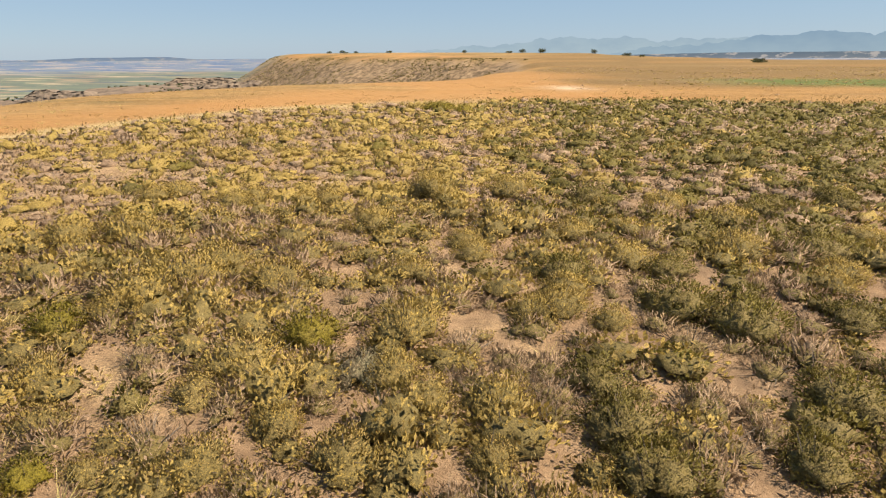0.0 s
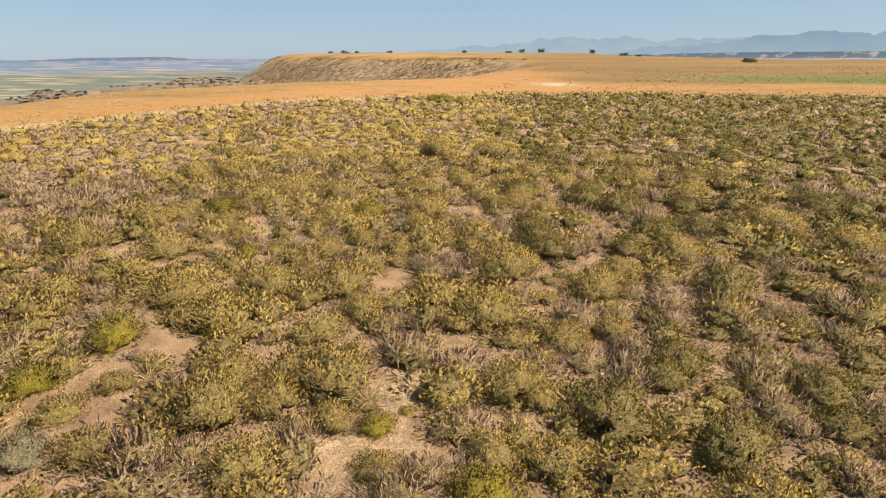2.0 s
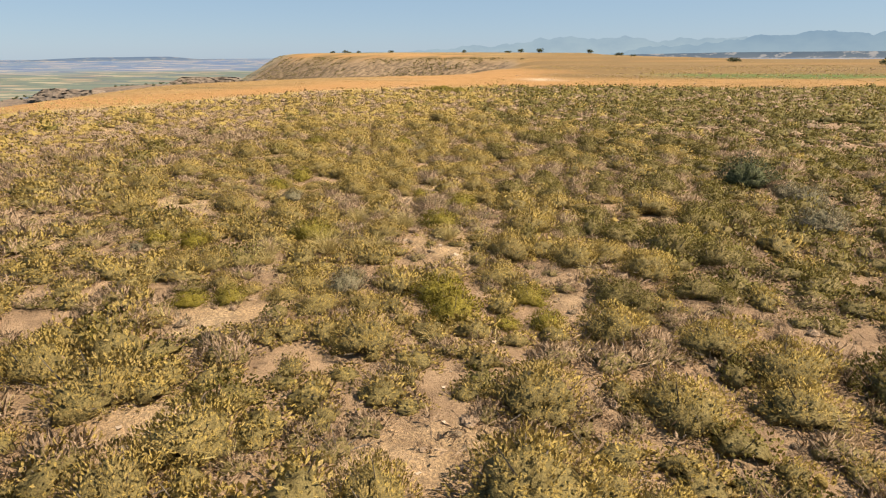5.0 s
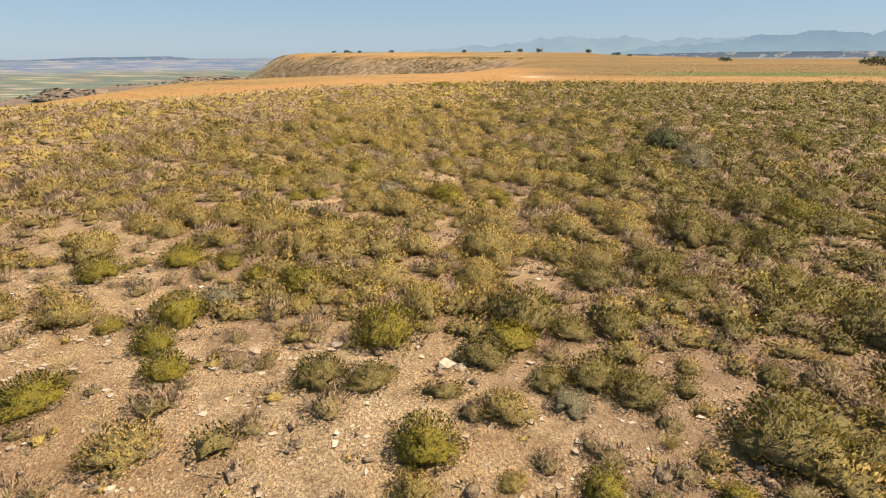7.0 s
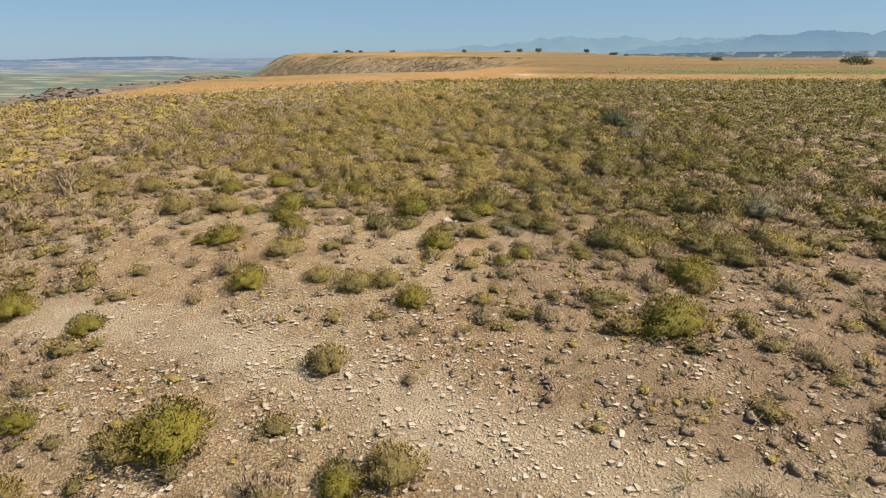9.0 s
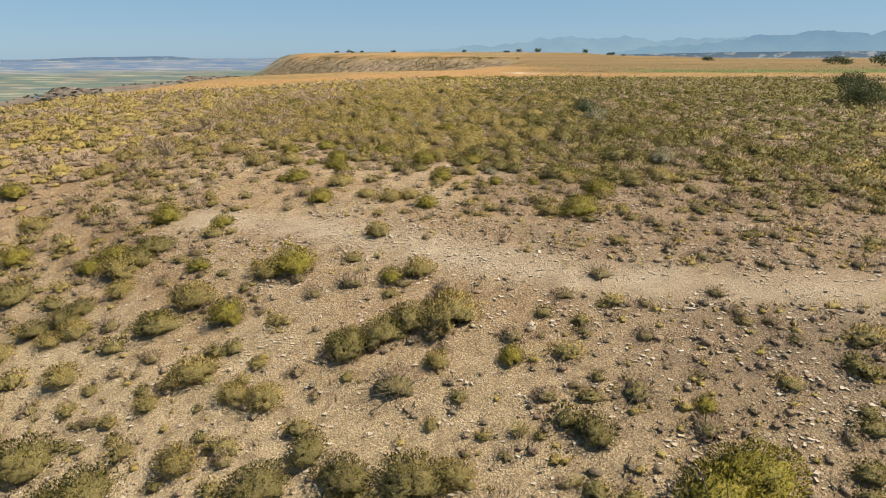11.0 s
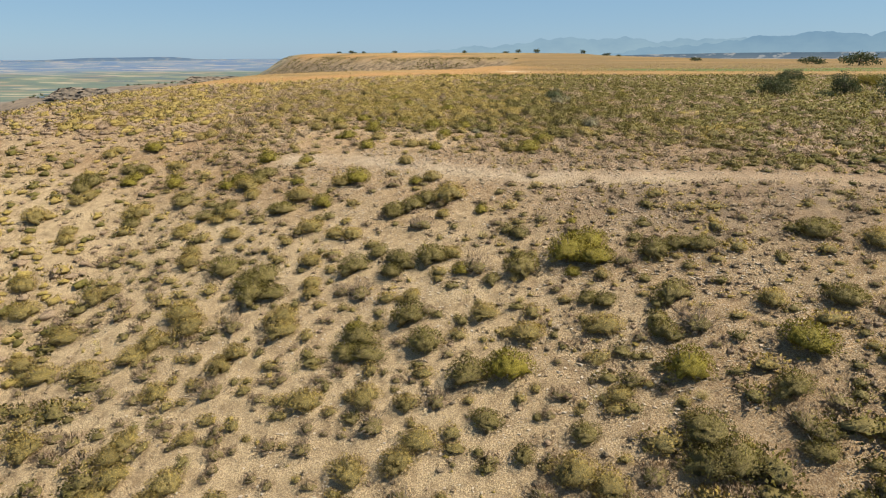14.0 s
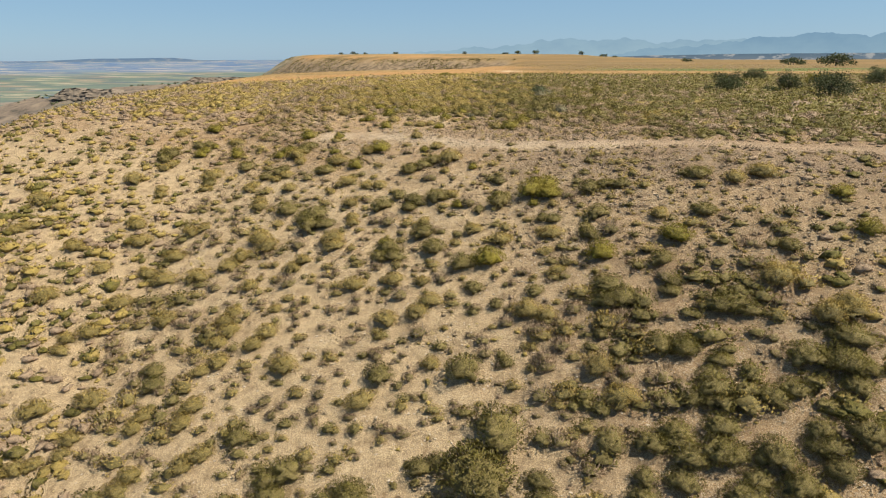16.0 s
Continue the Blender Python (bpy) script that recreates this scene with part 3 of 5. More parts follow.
def flat_normals(quads):
    n = turned(np.cross(quads[:, 2] - quads[:, 0], quads[:, 3] - quads[:, 1]), 0)
    return np.repeat(n[:, None], 4, 1)


def set_normals(me, normals):
    me.attributes.new("custom_normal", "FLOAT_VECTOR", "POINT").data.foreach_set("vector", np.ascontiguousarray(normals, np.float32).ravel())


def tuft_shape(seed, blades=360, slim=0.011):
    rng = np.random.default_rng(seed)
    ang, lean = rng.uniform(0, 6.283, blades), rng.uniform(0.02, 1.0, blades) ** 0.8
    axis = turned(np.stack([np.cos(ang) * lean, np.sin(ang) * lean, np.full(blades, 0.8)], 1) + rng.normal(size=(blades, 3)) * 0.08, 0)
    at = np.stack([np.cos(ang) * lean, np.sin(ang) * lean, np.zeros(blades)], 1) * 0.1 * rng.uniform(0.2, 1, (blades, 1))
    size = rng.uniform(0.25, 0.62, blades)
    low = leaf_quads(rng, at, axis, size, slim)
    bent = turned(axis + np.stack([np.cos(ang), np.sin(ang), np.full(blades, -0.6)], 1) * 0.7 * (0.2 + lean[:, None]), 0)
    return np.concatenate([low, leaf_quads(rng, low[:, 2] - axis * size[:, None] * 0.25, bent, size * 0.65, slim * 0.7)])


def quads_object(name, quads, mats, which=None):
    co = quads.reshape(-1, 3)
    me = quad_mesh(name, co, np.arange(len(co)).reshape(-1, 4), mats, which)
    return me


KINDS = {  # foliage, stems
    "olive": (M_OLIVE, "olive-green aromatic shrub with brown twigs on dry earth", "low_shrub"),
    "bright": (M_BRIGHT, "rounded yellow-green bush on pale stony earth", "bush"),
    "green": (M_GREEN, "deep olive-green aromatic shrub on dry earth", "green_shrub"),
    "grey": (M_GREY, "half-dead grey shrub with bare twigs on stony earth", "dry_shrub"),
    "dark": (M_DARK, "dense dark green evergreen bush among low scrub", "evergreen_bush"),
    "silver": (M_SILVER, "silvery grey-green bush among low scrub", "silver_bush"),
}
SHAPE = {"olive": dict(leaf=0.05, slim=0.0165, tall=0.74), "bright": dict(leaf=0.046, slim=0.018, tall=0.82, upright=0.3, clumps=36),
         "grey": dict(leaf=0.11, slim=0.010, tall=0.6, core=0.6, thick=0.6), "dark": dict(leaf=0.045, slim=0.018, tall=1.1, upright=0.25, clumps=36),
         "silver": dict(leaf=0.05, slim=0.0165, tall=0.85, upright=0.4), "green": dict(leaf=0.048, slim=0.017, tall=0.78, upright=0.35)}
COUNT = {"olive": 1800, "bright": 2000, "grey": 520, "dark": 2400, "silver": 1800, "green": 1800}

thing_meshes = {}
for n_kind, kind in enumerate(KINDS):
    for v in range(6):
        (f, f_n), w, (core_co, core_faces, core_n) = shrub_shape(100 * n_kind + v, COUNT[kind], stems=24 if kind == "grey" else 9, **{**SHAPE[kind], "around": 22})
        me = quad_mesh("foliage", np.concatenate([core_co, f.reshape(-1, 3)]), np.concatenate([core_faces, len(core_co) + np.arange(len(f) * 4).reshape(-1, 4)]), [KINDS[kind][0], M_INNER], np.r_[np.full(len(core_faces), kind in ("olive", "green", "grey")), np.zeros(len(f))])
        set_normals(me, np.concatenate([core_n, f_n.reshape(-1, 3)]))
        thing_meshes[kind, v] = (me, quads_object("woody_base", w, [M_TWIG]))


def shrub_thing(kind, x, y, r, v, turn, squash=1.0):
    """One bush that stands by itself: its foliage and its stems."""
    base = new(KINDS[kind][2])
    long = 0.86 + 0.3 * (turn * 7.3 % 1)
    for name, me in zip(("foliage", "woody_base"), thing_meshes[kind, v % 6]):
        o = new(name, me)
        o.parent = base
    base.matrix_world = Matrix.LocRotScale((x, y, float(height(x, y)) - 0.03), Euler((0, 0, turn)), (2 * r * long, 2 * r / long, 2 * r * squash))
    return tagged(base, KINDS[kind][1], "bush" if kind in ("bright", "dark", "silver") else "shrub", "scrub on the tableland")


# bushes that stand out: place and half width
BRIGHT_FOOT = [(6.6, -36.6, 0.64), (9.5, -36.5, 0.7), (15.8, -38.2, 0.51)]
BRIGHT_SLOPE = [(-5, -25.5, 0.51), (-2.5, -32.9, 0.33), (-1, -25, 0.35), (0.9, -31.4, 0.36), (1.7, -28.2, 0.3), (2.2, -35.6, 0.69), (4.4, -32.5, 0.27), (4.8, -29.9, 0.22), (4.9, -31.7, 1.15),
                (16.2, -35.7, 0.51)]
BRIGHT_BROW = [(-16.5, -16.6, 0.69), (-15.9, -20.3, 0.72), (-15.5, -19.4, 0.34), (-13.4, -21.1, 0.54), (-10, -22.1, 0.81), (-8.9, -20, 0.55), (-6.7, -20.9, 0.37), (-6.6, -23.2, 0.38), (-6.4, -13.6, 0.46),
               (-5.7, -17.5, 0.27), (-5.2, -17.4, 0.48), (-5.1, -15.6, 0.26), (-5, -13.1, 0.43), (-4.1, -16.2, 0.37), (-4.1, -15.3, 0.46), (-4, -13.3, 0.33), (-3.8, -19.9, 0.42), (-3.7, -23.9, 0.69),
               (-3.6, -16.9, 0.37), (-3.3, -13.9, 0.31), (-2.3, -14.2, 0.47), (-0.6, -16.2, 0.5), (-0.3, -21, 0.38), (0.1, -18.6, 0.42), (1.2, -16.4, 0.45), (1.5, -19.6, 0.26), (1.9, -19.2, 0.27),
               (3.2, -19.3, 0.22), (4.1, -22.3, 0.6), (5, -20.6, 0.48)]
BRIGHT_TOP = [(-6, -5.2, 0.31), (-5.1, -5.4, 0.34), (-4.8, -0.5, 0.33), (-4.4, 0.7, 0.42), (-3.9, -8.4, 0.29), (-3.3, -8.3, 0.27), (-2.7, -5.1, 0.48), (-0.6, -1.1, 0.24), (-0.3, -0.8, 0.11),
              (-0, -4.1, 0.44), (0.1, -8.1, 0.45), (0.3, -8.8, 0.46), (0.5, -2.2, 0.42), (1.1, -9.1, 0.23), (1.5, -8.2, 0.33), (1.7, -9.1, 0.28), (8.7, -10.2, 0.54), (14.4, 0.6, 0.59)]
BRIGHT_FRONT = [(-5.4, 7.2, 0.43), (-3.8, 4.3, 0.29), (-1.8, 7.1, 0.42), (-0.9, 36.9, 0.95), (0.8, 36, 0.84), (8, 36.5, 0.73)]
OLIVE_FOOT = [(-16.4, -36.3, 0.74), (-15.6, -39.6, 0.66), (-14.6, -41.9, 0.71), (-13.6, -39.1, 0.67), (-13.4, -41.1, 0.73), (-10.9, -40.5, 0.73), (-10.3, -42.9, 0.76), (-9.2, -40.4, 0.84), (-9, -38.4, 0.79),
              (-8.9, -36.9, 0.77), (-8.3, -42.2, 0.78), (-7.3, -37.3, 0.82), (-5.9, -38.9, 0.66), (-2.5, -41, 0.6), (-2, -37.6, 0.57), (-0.5, -37.3, 0.79), (-0.1, -40, 0.41), (3.5, -38.6, 0.58),
              (4.2, -39, 0.52), (4.9, -36.9, 0.36), (5.6, -41.4, 0.66), (6.1, -42.7, 0.63), (12.1, -39.5, 0.69), (13.3, -41.2, 0.92)]
OLIVE_SLOPE_WEST = [(-24, -25.3, 0.67), (-23.2, -28.2, 0.78), (-19.5, -29.7, 0.6), (-18.8, -33.5, 0.67), (-17.1, -31.5, 0.57), (-16.9, -28, 0.57), (-16.8, -24.9, 0.76), (-16, -29.4, 0.68), (-15.5, -35.6, 0.63),
                    (-15, -33.9, 0.66), (-14.6, -31.9, 0.5), (-13.6, -30.8, 0.62), (-13.4, -32.5, 0.62), (-13.1, -28.9, 0.77), (-12.2, -35.3, 0.63), (-11.7, -32.7, 0.66), (-11.3, -25.4, 0.71), (-10.1, -32, 0.87),
                    (-10.1, -27.5, 0.79), (-9.4, -25.2, 0.71), (-9.2, -35.7, 0.74), (-9.1, -30.8, 0.66), (-8.7, -34, 0.52), (-8.6, -26.6, 0.5), (-8.5, -31.5, 0.63), (-7, -35.8, 0.32), (-6.7, -33.1, 0.73)]
OLIVE_SLOPE_EAST = [(-6.1, -24.7, 0.62), (-6, -27.8, 0.31), (-5.1, -31.9, 0.6), (-5.1, -27.2, 0.55), (-5, -32.4, 0.58), (-4.7, -29.3, 0.46), (-4.4, -30.5, 0.36), (-4.4, -24, 0.46), (-4.3, -31, 0.38),
                    (-4, -28, 0.38), (-3.7, -27.2, 0.24), (-3.6, -35.3, 0.57), (-3.6, -26, 0.29), (-3.3, -28.2, 0.44), (-1.8, -35.5, 0.54), (-1.1, -32.1, 0.23), (-0.7, -32.1, 0.34), (-0.6, -36, 0.39),
                    (-0.3, -24.9, 0.43), (0.2, -28, 0.29), (0.5, -26.8, 0.7), (0.6, -30.5, 0.38), (1.6, -33.4, 0.46), (2.8, -34.5, 0.53), (4.9, -34.8, 0.55), (9.3, -35, 0.42), (13, -33.4, 0.55),
                    (14.2, -33.3, 0.62)]
OLIVE_BROW = [(-19.2, -23.4, 0.67), (-18.8, -16.9, 0.75), (-17.6, -21.9, 0.77), (-14.2, -23.4, 0.68), (-14.2, -14.8, 0.8), (-14, -19.1, 0.58), (-9.1, -22.7, 0.69), (-9.1, -13, 0.59), (-8.6, -23.7, 0.42),
              (-7.4, -15.2, 0.57), (-6, -15.3, 0.5), (-3.4, -18.5, 0.43), (-2.3, -19.9, 0.33), (-2.2, -15.1, 0.31), (-1.6, -22.7, 0.39), (-1.5, -20.3, 0.44), (-1.4, -14.9, 0.24), (-0.9, -20.2, 0.32),
              (-0.9, -14.1, 0.47), (-0.3, -14.6, 0.33), (-0.1, -15.2, 0.46), (0, -19.2, 0.27), (0.3, -13, 0.29), (0.8, -14.5, 0.33), (0.8, -14, 0.47), (1, -19.1, 0.18), (1, -18, 0.35),
              (3.1, -13.4, 0.5), (5, -21, 0.32), (7.3, -19.4, 0.47)]
OLIVE_TOP_WEST = [(-12.6, -10.8, 0.33), (-11.3, -7.7, 0.68), (-11.2, -10.7, 0.75), (-10.5, -13, 0.52), (-8.8, -8.9, 0.73), (-8.7, -0.2, 0.6), (-8.2, 1.4, 0.67), (-7.9, -2.7, 0.61), (-7.2, -12.5, 0.56),
                  (-7.2, -9.1, 0.81), (-7.1, -10.7, 0.41), (-6.1, -11.3, 0.39), (-5.9, -10.5, 0.54), (-5.3, -2.6, 0.56), (-5.1, -10.3, 0.59), (-4.7, -6.9, 0.4), (-4.6, -12, 0.42), (-4.1, -6.9, 0.4),
                  (-4.1, -1, 0.31), (-3.9, -11, 0.63), (-3.8, -0.4, 0.27), (-3.7, -3.4, 0.57)]
OLIVE_TOP_MID = [(-3.6, -7.8, 0.35), (-3.4, -1.6, 0.36), (-3.2, 1.3, 0.53), (-3.1, -7.9, 0.22), (-2.8, -12.7, 0.54), (-2.5, -8.1, 0.33), (-2.5, -0.9, 0.5), (-2.5, -0.2, 0.44), (-2.4, -11.9, 0.58),
                 (-2.2, -7.7, 0.42), (-1.8, -8.6, 0.42), (-1.8, -1.8, 0.46), (-1.8, -0.7, 0.38), (-1.7, 1, 0.43), (-1.2, -5, 0.44), (-1.2, -0.3, 0.54), (-1.2, 1.7, 0.38), (-1.1, -8.6, 0.36),
                 (-1.1, -1, 0.27), (-0.9, -9.8, 0.5), (-0.5, -1.8, 0.27), (-0.4, -12.7, 0.45), (0.6, -1.6, 0.36)]
OLIVE_TOP_EAST = [(0.7, 1.5, 0.58), (0.9, -0.4, 0.43), (1, -12.6, 0.67), (1.1, -7.3, 0.44), (1.2, -1.7, 0.38), (1.2, -0.6, 0.32), (1.3, -11.1, 0.62), (1.4, -6.1, 0.51), (1.7, -12.6, 0.4),
                  (1.7, 0.8, 0.42), (1.9, -4.6, 0.6), (2.2, -12.8, 0.34), (2.4, 1, 0.35), (2.6, -9.3, 0.5), (2.6, -6.3, 0.53), (2.9, -11.3, 0.55), (2.9, -2.4, 0.5), (3.3, -6.2, 0.46),
                  (3.8, -7, 0.49), (3.9, -9.8, 0.56), (4.2, -11.3, 0.5), (4.5, -10.5, 0.58), (5.1, -2.9, 0.64)]
OLIVE_FRONT_WEST = [(-12.2, 20.7, 0.5), (-7.7, 11.2, 0.57), (-7.3, 4.6, 0.62), (-7.3, 14.8, 0.81), (-6.6, 11.5, 0.64), (-6.5, 6.5, 0.77), (-6.3, 2.3, 0.5), (-5.4, 4.3, 0.6), (-5, 14.2, 0.84),
                    (-4.9, 7.8, 0.42), (-4.8, 5.9, 0.4), (-4.8, 8.4, 0.67), (-4.3, 9, 0.61), (-4.2, 5.1, 0.35), (-4.1, 2.1, 0.54), (-4, 9.8, 0.61), (-3.3, 4.4, 0.24), (-3.3, 14.3, 0.78),
                    (-2.9, 9.1, 0.57), (-2.8, 2.4, 0.5), (-2.8, 5.7, 0.39), (-2.5, 6.3, 0.52), (-2.3, 4.5, 0.4), (-1.7, 2.6, 0.6), (-1.7, 5.1, 0.32), (-1.6, 12.1, 0.55)]
OLIVE_FRONT_EAST = [(-0.9, 4.6, 0.46), (-0.6, 6.1, 0.37), (-0.6, 9.4, 0.53), (-0.5, 7.3, 0.61), (-0.5, 15.1, 0.67), (-0.2, 5.6, 0.41), (0.4, 10.8, 0.77), (0.5, 4.6, 0.3), (0.6, 5.5, 0.46),
                    (1.1, 3.4, 0.65), (1.3, 7.9, 0.46), (1.6, 15.2, 0.67), (1.9, 8.3, 0.72), (2.4, 7.6, 0.36), (2.5, 2.5, 0.5), (2.6, 11.8, 0.53), (3.1, 3.3, 0.45), (3.3, 10.2, 0.62),
                    (4.4, 4.2, 0.53), (5.3, 13.9, 0.75), (5.5, 10.6, 0.59), (6.2, 12.5, 0.68), (6.6, 9, 0.75), (7, 5.9, 0.67), (8.1, 4.8, 0.61), (8.5, 11.6, 0.46)]
GREEN_FOOT_WEST = [(-11.3, -38.5, 0.9), (-6.8, -41.7, 0.59), (-4.9, -43.5, 1), (-2.8, -44.2, 0.96), (-2, -40.1, 0.62), (-0, -43.6, 0.71), (1.1, -40.6, 0.7), (1.5, -36.9, 0.44), (1.9, -43.7, 1.74),
                   (2.4, -37.9, 0.34), (3.3, -45, 0.73), (3.9, -37.7, 0.41), (5.5, -43.9, 0.6), (6, -45.3, 0.71), (6.7, -38.6, 1.07), (7, -44.1, 0.92), (7.4, -45.1, 0.87)]
GREEN_FOOT_EAST = [(8, -41.3, 0.94), (8.5, -43.2, 0.95), (8.7, -45.7, 0.84), (8.7, -44.5, 0.97), (8.7, -37.6, 0.53), (8.9, -39, 0.73), (9.1, -42.3, 0.8), (9.7, -45.2, 0.7), (10, -46, 0.67),
                   (10.3, -40.4, 1.01), (10.6, -43.5, 0.84), (10.8, -44.8, 0.79), (11, -45.5, 0.84), (11.7, -42.6, 0.7), (12.1, -45.1, 0.69), (12.8, -43.6, 0.74), (12.8, -42.6, 1.12), (13.1, -38.2, 0.47)]
GREEN_SLOPE = [(-14.2, -24.2, 0.47), (-10.4, -24.8, 0.45), (-9.8, -24.2, 0.74), (-8.2, -28.7, 0.67), (-6.7, -25.5, 0.6), (-6.4, -30.1, 1.08), (-5.8, -30.6, 0.59), (-2.9, -30.1, 0.6), (-2.2, -33.7, 0.95),
               (-2.1, -29.5, 0.45), (-1.8, -27.3, 0.46), (-1.5, -30.8, 0.44), (-1.3, -30.2, 0.52), (-1.3, -27.1, 0.85), (-0.7, -32.9, 0.6), (-0.4, -26.7, 0.55), (-0.2, -34.1, 0.59), (-0.1, -30.5, 0.64),
               (1.1, -35.5, 0.63), (1.9, -32.1, 0.34), (2.9, -31.9, 0.62), (2.9, -30.1, 0.39), (4.7, -33.6, 0.35), (5.1, -33.9, 0.38), (6.4, -35.4, 0.46), (7, -34.1, 0.58), (7, -32.2, 0.54),
               (7.8, -32.1, 0.48), (8.4, -32.3, 0.48), (11, -35.4, 0.52), (11.7, -32.5, 0.56)]
GREEN_BROW = [(-18.4, -20.4, 0.95), (-16.4, -19.1, 0.73), (-12.2, -23, 0.64), (-8.7, -22, 0.81), (-1.4, -17.2, 0.38), (-0.7, -17.3, 0.37), (0.8, -16.8, 0.4), (1.5, -15.7, 0.6), (1.6, -17.4, 0.28),
              (2.1, -16.1, 0.37), (2.2, -17.3, 0.39), (2.7, -17.6, 0.41), (2.8, -16.1, 0.37), (2.9, -14.3, 0.5), (4, -18.7, 0.6), (4.1, -14, 0.47), (4.1, -13.5, 0.54), (4.4, -14.6, 0.44),
              (4.5, -17.3, 0.25), (4.8, -18.9, 0.41), (5.8, -18.9, 0.54), (6.2, -14.4, 0.45), (6.3, -19.9, 0.36), (6.4, -19.1, 0.48), (6.6, -16.2, 0.63), (7.2, -16.7, 0.55)]
GREEN_TOP = [(1.9, -1, 0.54), (2.7, -0.2, 0.37), (2.8, -4.8, 0.36), (3, -8.1, 0.48), (3, -1.5, 0.49), (3, 0.2, 0.39), (3.3, -8.4, 0.34), (3.6, -3.6, 0.45), (3.8, -5.1, 0.48),
             (4.3, -1.1, 0.38), (4.4, -7.9, 0.46), (4.5, -0.4, 0.46), (4.7, -8.2, 0.26), (4.7, -5.9, 0.68), (5, 1.2, 0.32), (5.3, -6.3, 0.64), (5.4, -11.9, 0.61), (5.6, -11.1, 0.62),
             (6.1, -3.9, 0.83), (6.2, -12, 0.57), (6.2, -0.4, 0.58), (6.6, 1.9, 0.47), (6.8, -3.9, 0.53), (6.9, -12.5, 0.54), (7.7, -9.9, 0.68), (8.2, -9, 0.59), (8.8, -11.3, 0.63),
             (9.6, -12.8, 0.79), (10.1, -8.4, 0.54), (14.2, -1.1, 0.6)]
GREEN_FRONT = [(1.8, 5.9, 0.42), (1.9, 5.1, 0.49), (2, 4.4, 0.46), (2, 9.4, 0.53), (3.5, 8, 0.58), (3.6, 4.6, 0.42), (3.6, 14.7, 0.58), (3.9, 9.6, 0.44), (4.2, 7.4, 0.62),
               (4.5, 5.6, 0.53), (4.6, 2.4, 0.54), (5.5, 5.9, 0.49), (5.8, 7.6, 0.44), (7, 10.5, 0.69), (7.6, 13.9, 0.75), (9, 7.5, 0.61), (9.6, 5.4, 0.72), (9.9, 14.4, 0.84)]
GREY_FOOT = [(-6.2, -40.3, 0.52), (-4.2, -40.7, 0.71), (-3.4, -36.7, 0.45), (-1.5, -36.4, 0.61), (-0.6, -38.5, 0.65), (0.2, -36.1, 0.47), (1.9, -39.7, 0.72), (3.7, -42, 0.65), (8.6, -38.4, 0.57)]
GREY_SLOPE = [(-10.5, -33.6, 0.53), (-8.2, -25.1, 0.44), (-6.9, -31.8, 0.61), (-6.8, -34.3, 0.61), (-3.2, -31.2, 0.44), (-2.9, -25.2, 0.35), (-2.5, -31.4, 0.67), (-0.6, -28.4, 0.65), (0.1, -27.2, 0.38),
              (1.4, -31.4, 0.65), (3.2, -27.8, 0.29), (3.8, -29.4, 0.46), (3.9, -25.9, 0.42), (4.3, -28.1, 0.29), (6, -32.4, 0.43), (6, -27.1, 0.3), (7.3, -35.3, 0.68)]
GREY_BROW = [(-6.8, -17.4, 0.32), (-6.6, -16.1, 0.47), (-5.5, -18.7, 0.24), (-5, -19.5, 0.22), (-4.8, -20.3, 0.28), (-3.2, -17.2, 0.18), (-2.9, -16, 0.28), (-2.7, -16.7, 0.25), (-0.7, -21.4, 0.17),
             (-0.2, -22, 0.19), (3.4, -16.4, 0.35), (3.7, -22, 0.25), (4.2, -16.5, 0.35), (5.1, -13.6, 0.45)]
GREY_TOP = [(-3.3, -0.9, 0.19), (-1, -7.5, 0.3), (-0.9, -12, 0.37), (-0.4, -6.3, 0.31), (0.8, -7, 0.21), (1.7, -7.4, 0.27), (3.4, 1.3, 0.37), (3.5, 0.5, 0.33), (4, -8.5, 0.23),
            (4.3, -8.8, 0.16), (4.6, 0.2, 0.28)]
GREY_FRONT = [(-3.8, 6.4, 0.32), (-3.4, 5.1, 0.18), (-2.2, 11, 0.5), (-1.5, 8.4, 0.27), (-1.2, 2.1, 0.36), (-0.2, 3.3, 0.45), (0.3, 6.8, 0.37), (2.9, 4.8, 0.36), (3.2, 6.9, 0.4),
              (4, 6.3, 0.38), (6, 3.3, 0.54)]
SILVER_BROW = [(-3.6, -14.8, 0.34), (1.8, -17.8, 0.3), (8.1, -16.7, 0.54)]
SILVER_TOP = [(-6.2, -5.6, 0.21), (-4, -1.7, 0.3), (-1.5, -7.8, 0.41), (8.3, -4.6, 0.63), (9.4, -2.1, 0.53), (9.5, -1.1, 0.5)]
SILVER_FRONT = [(-1, 6.2, 0.41)]
DARK_TOP = [(8.9, 0.2, 0.85)]
SPOTS = [("bright", BRIGHT_FOOT + BRIGHT_SLOPE + BRIGHT_BROW + BRIGHT_TOP + BRIGHT_FRONT), ("olive", OLIVE_FOOT + OLIVE_SLOPE_WEST + OLIVE_SLOPE_EAST + OLIVE_BROW + OLIVE_TOP_WEST + OLIVE_TOP_MID + OLIVE_TOP_EAST + OLIVE_FRONT_WEST + OLIVE_FRONT_EAST), ("green", GREEN_FOOT_WEST + GREEN_FOOT_EAST + GREEN_SLOPE + GREEN_BROW + GREEN_TOP + GREEN_FRONT), ("grey", GREY_FOOT + GREY_SLOPE + GREY_BROW + GREY_TOP + GREY_FRONT), ("silver", SILVER_BROW + SILVER_TOP + SILVER_FRONT), ("dark", DARK_TOP)]
rng = np.random.default_rng(7)
standing = []
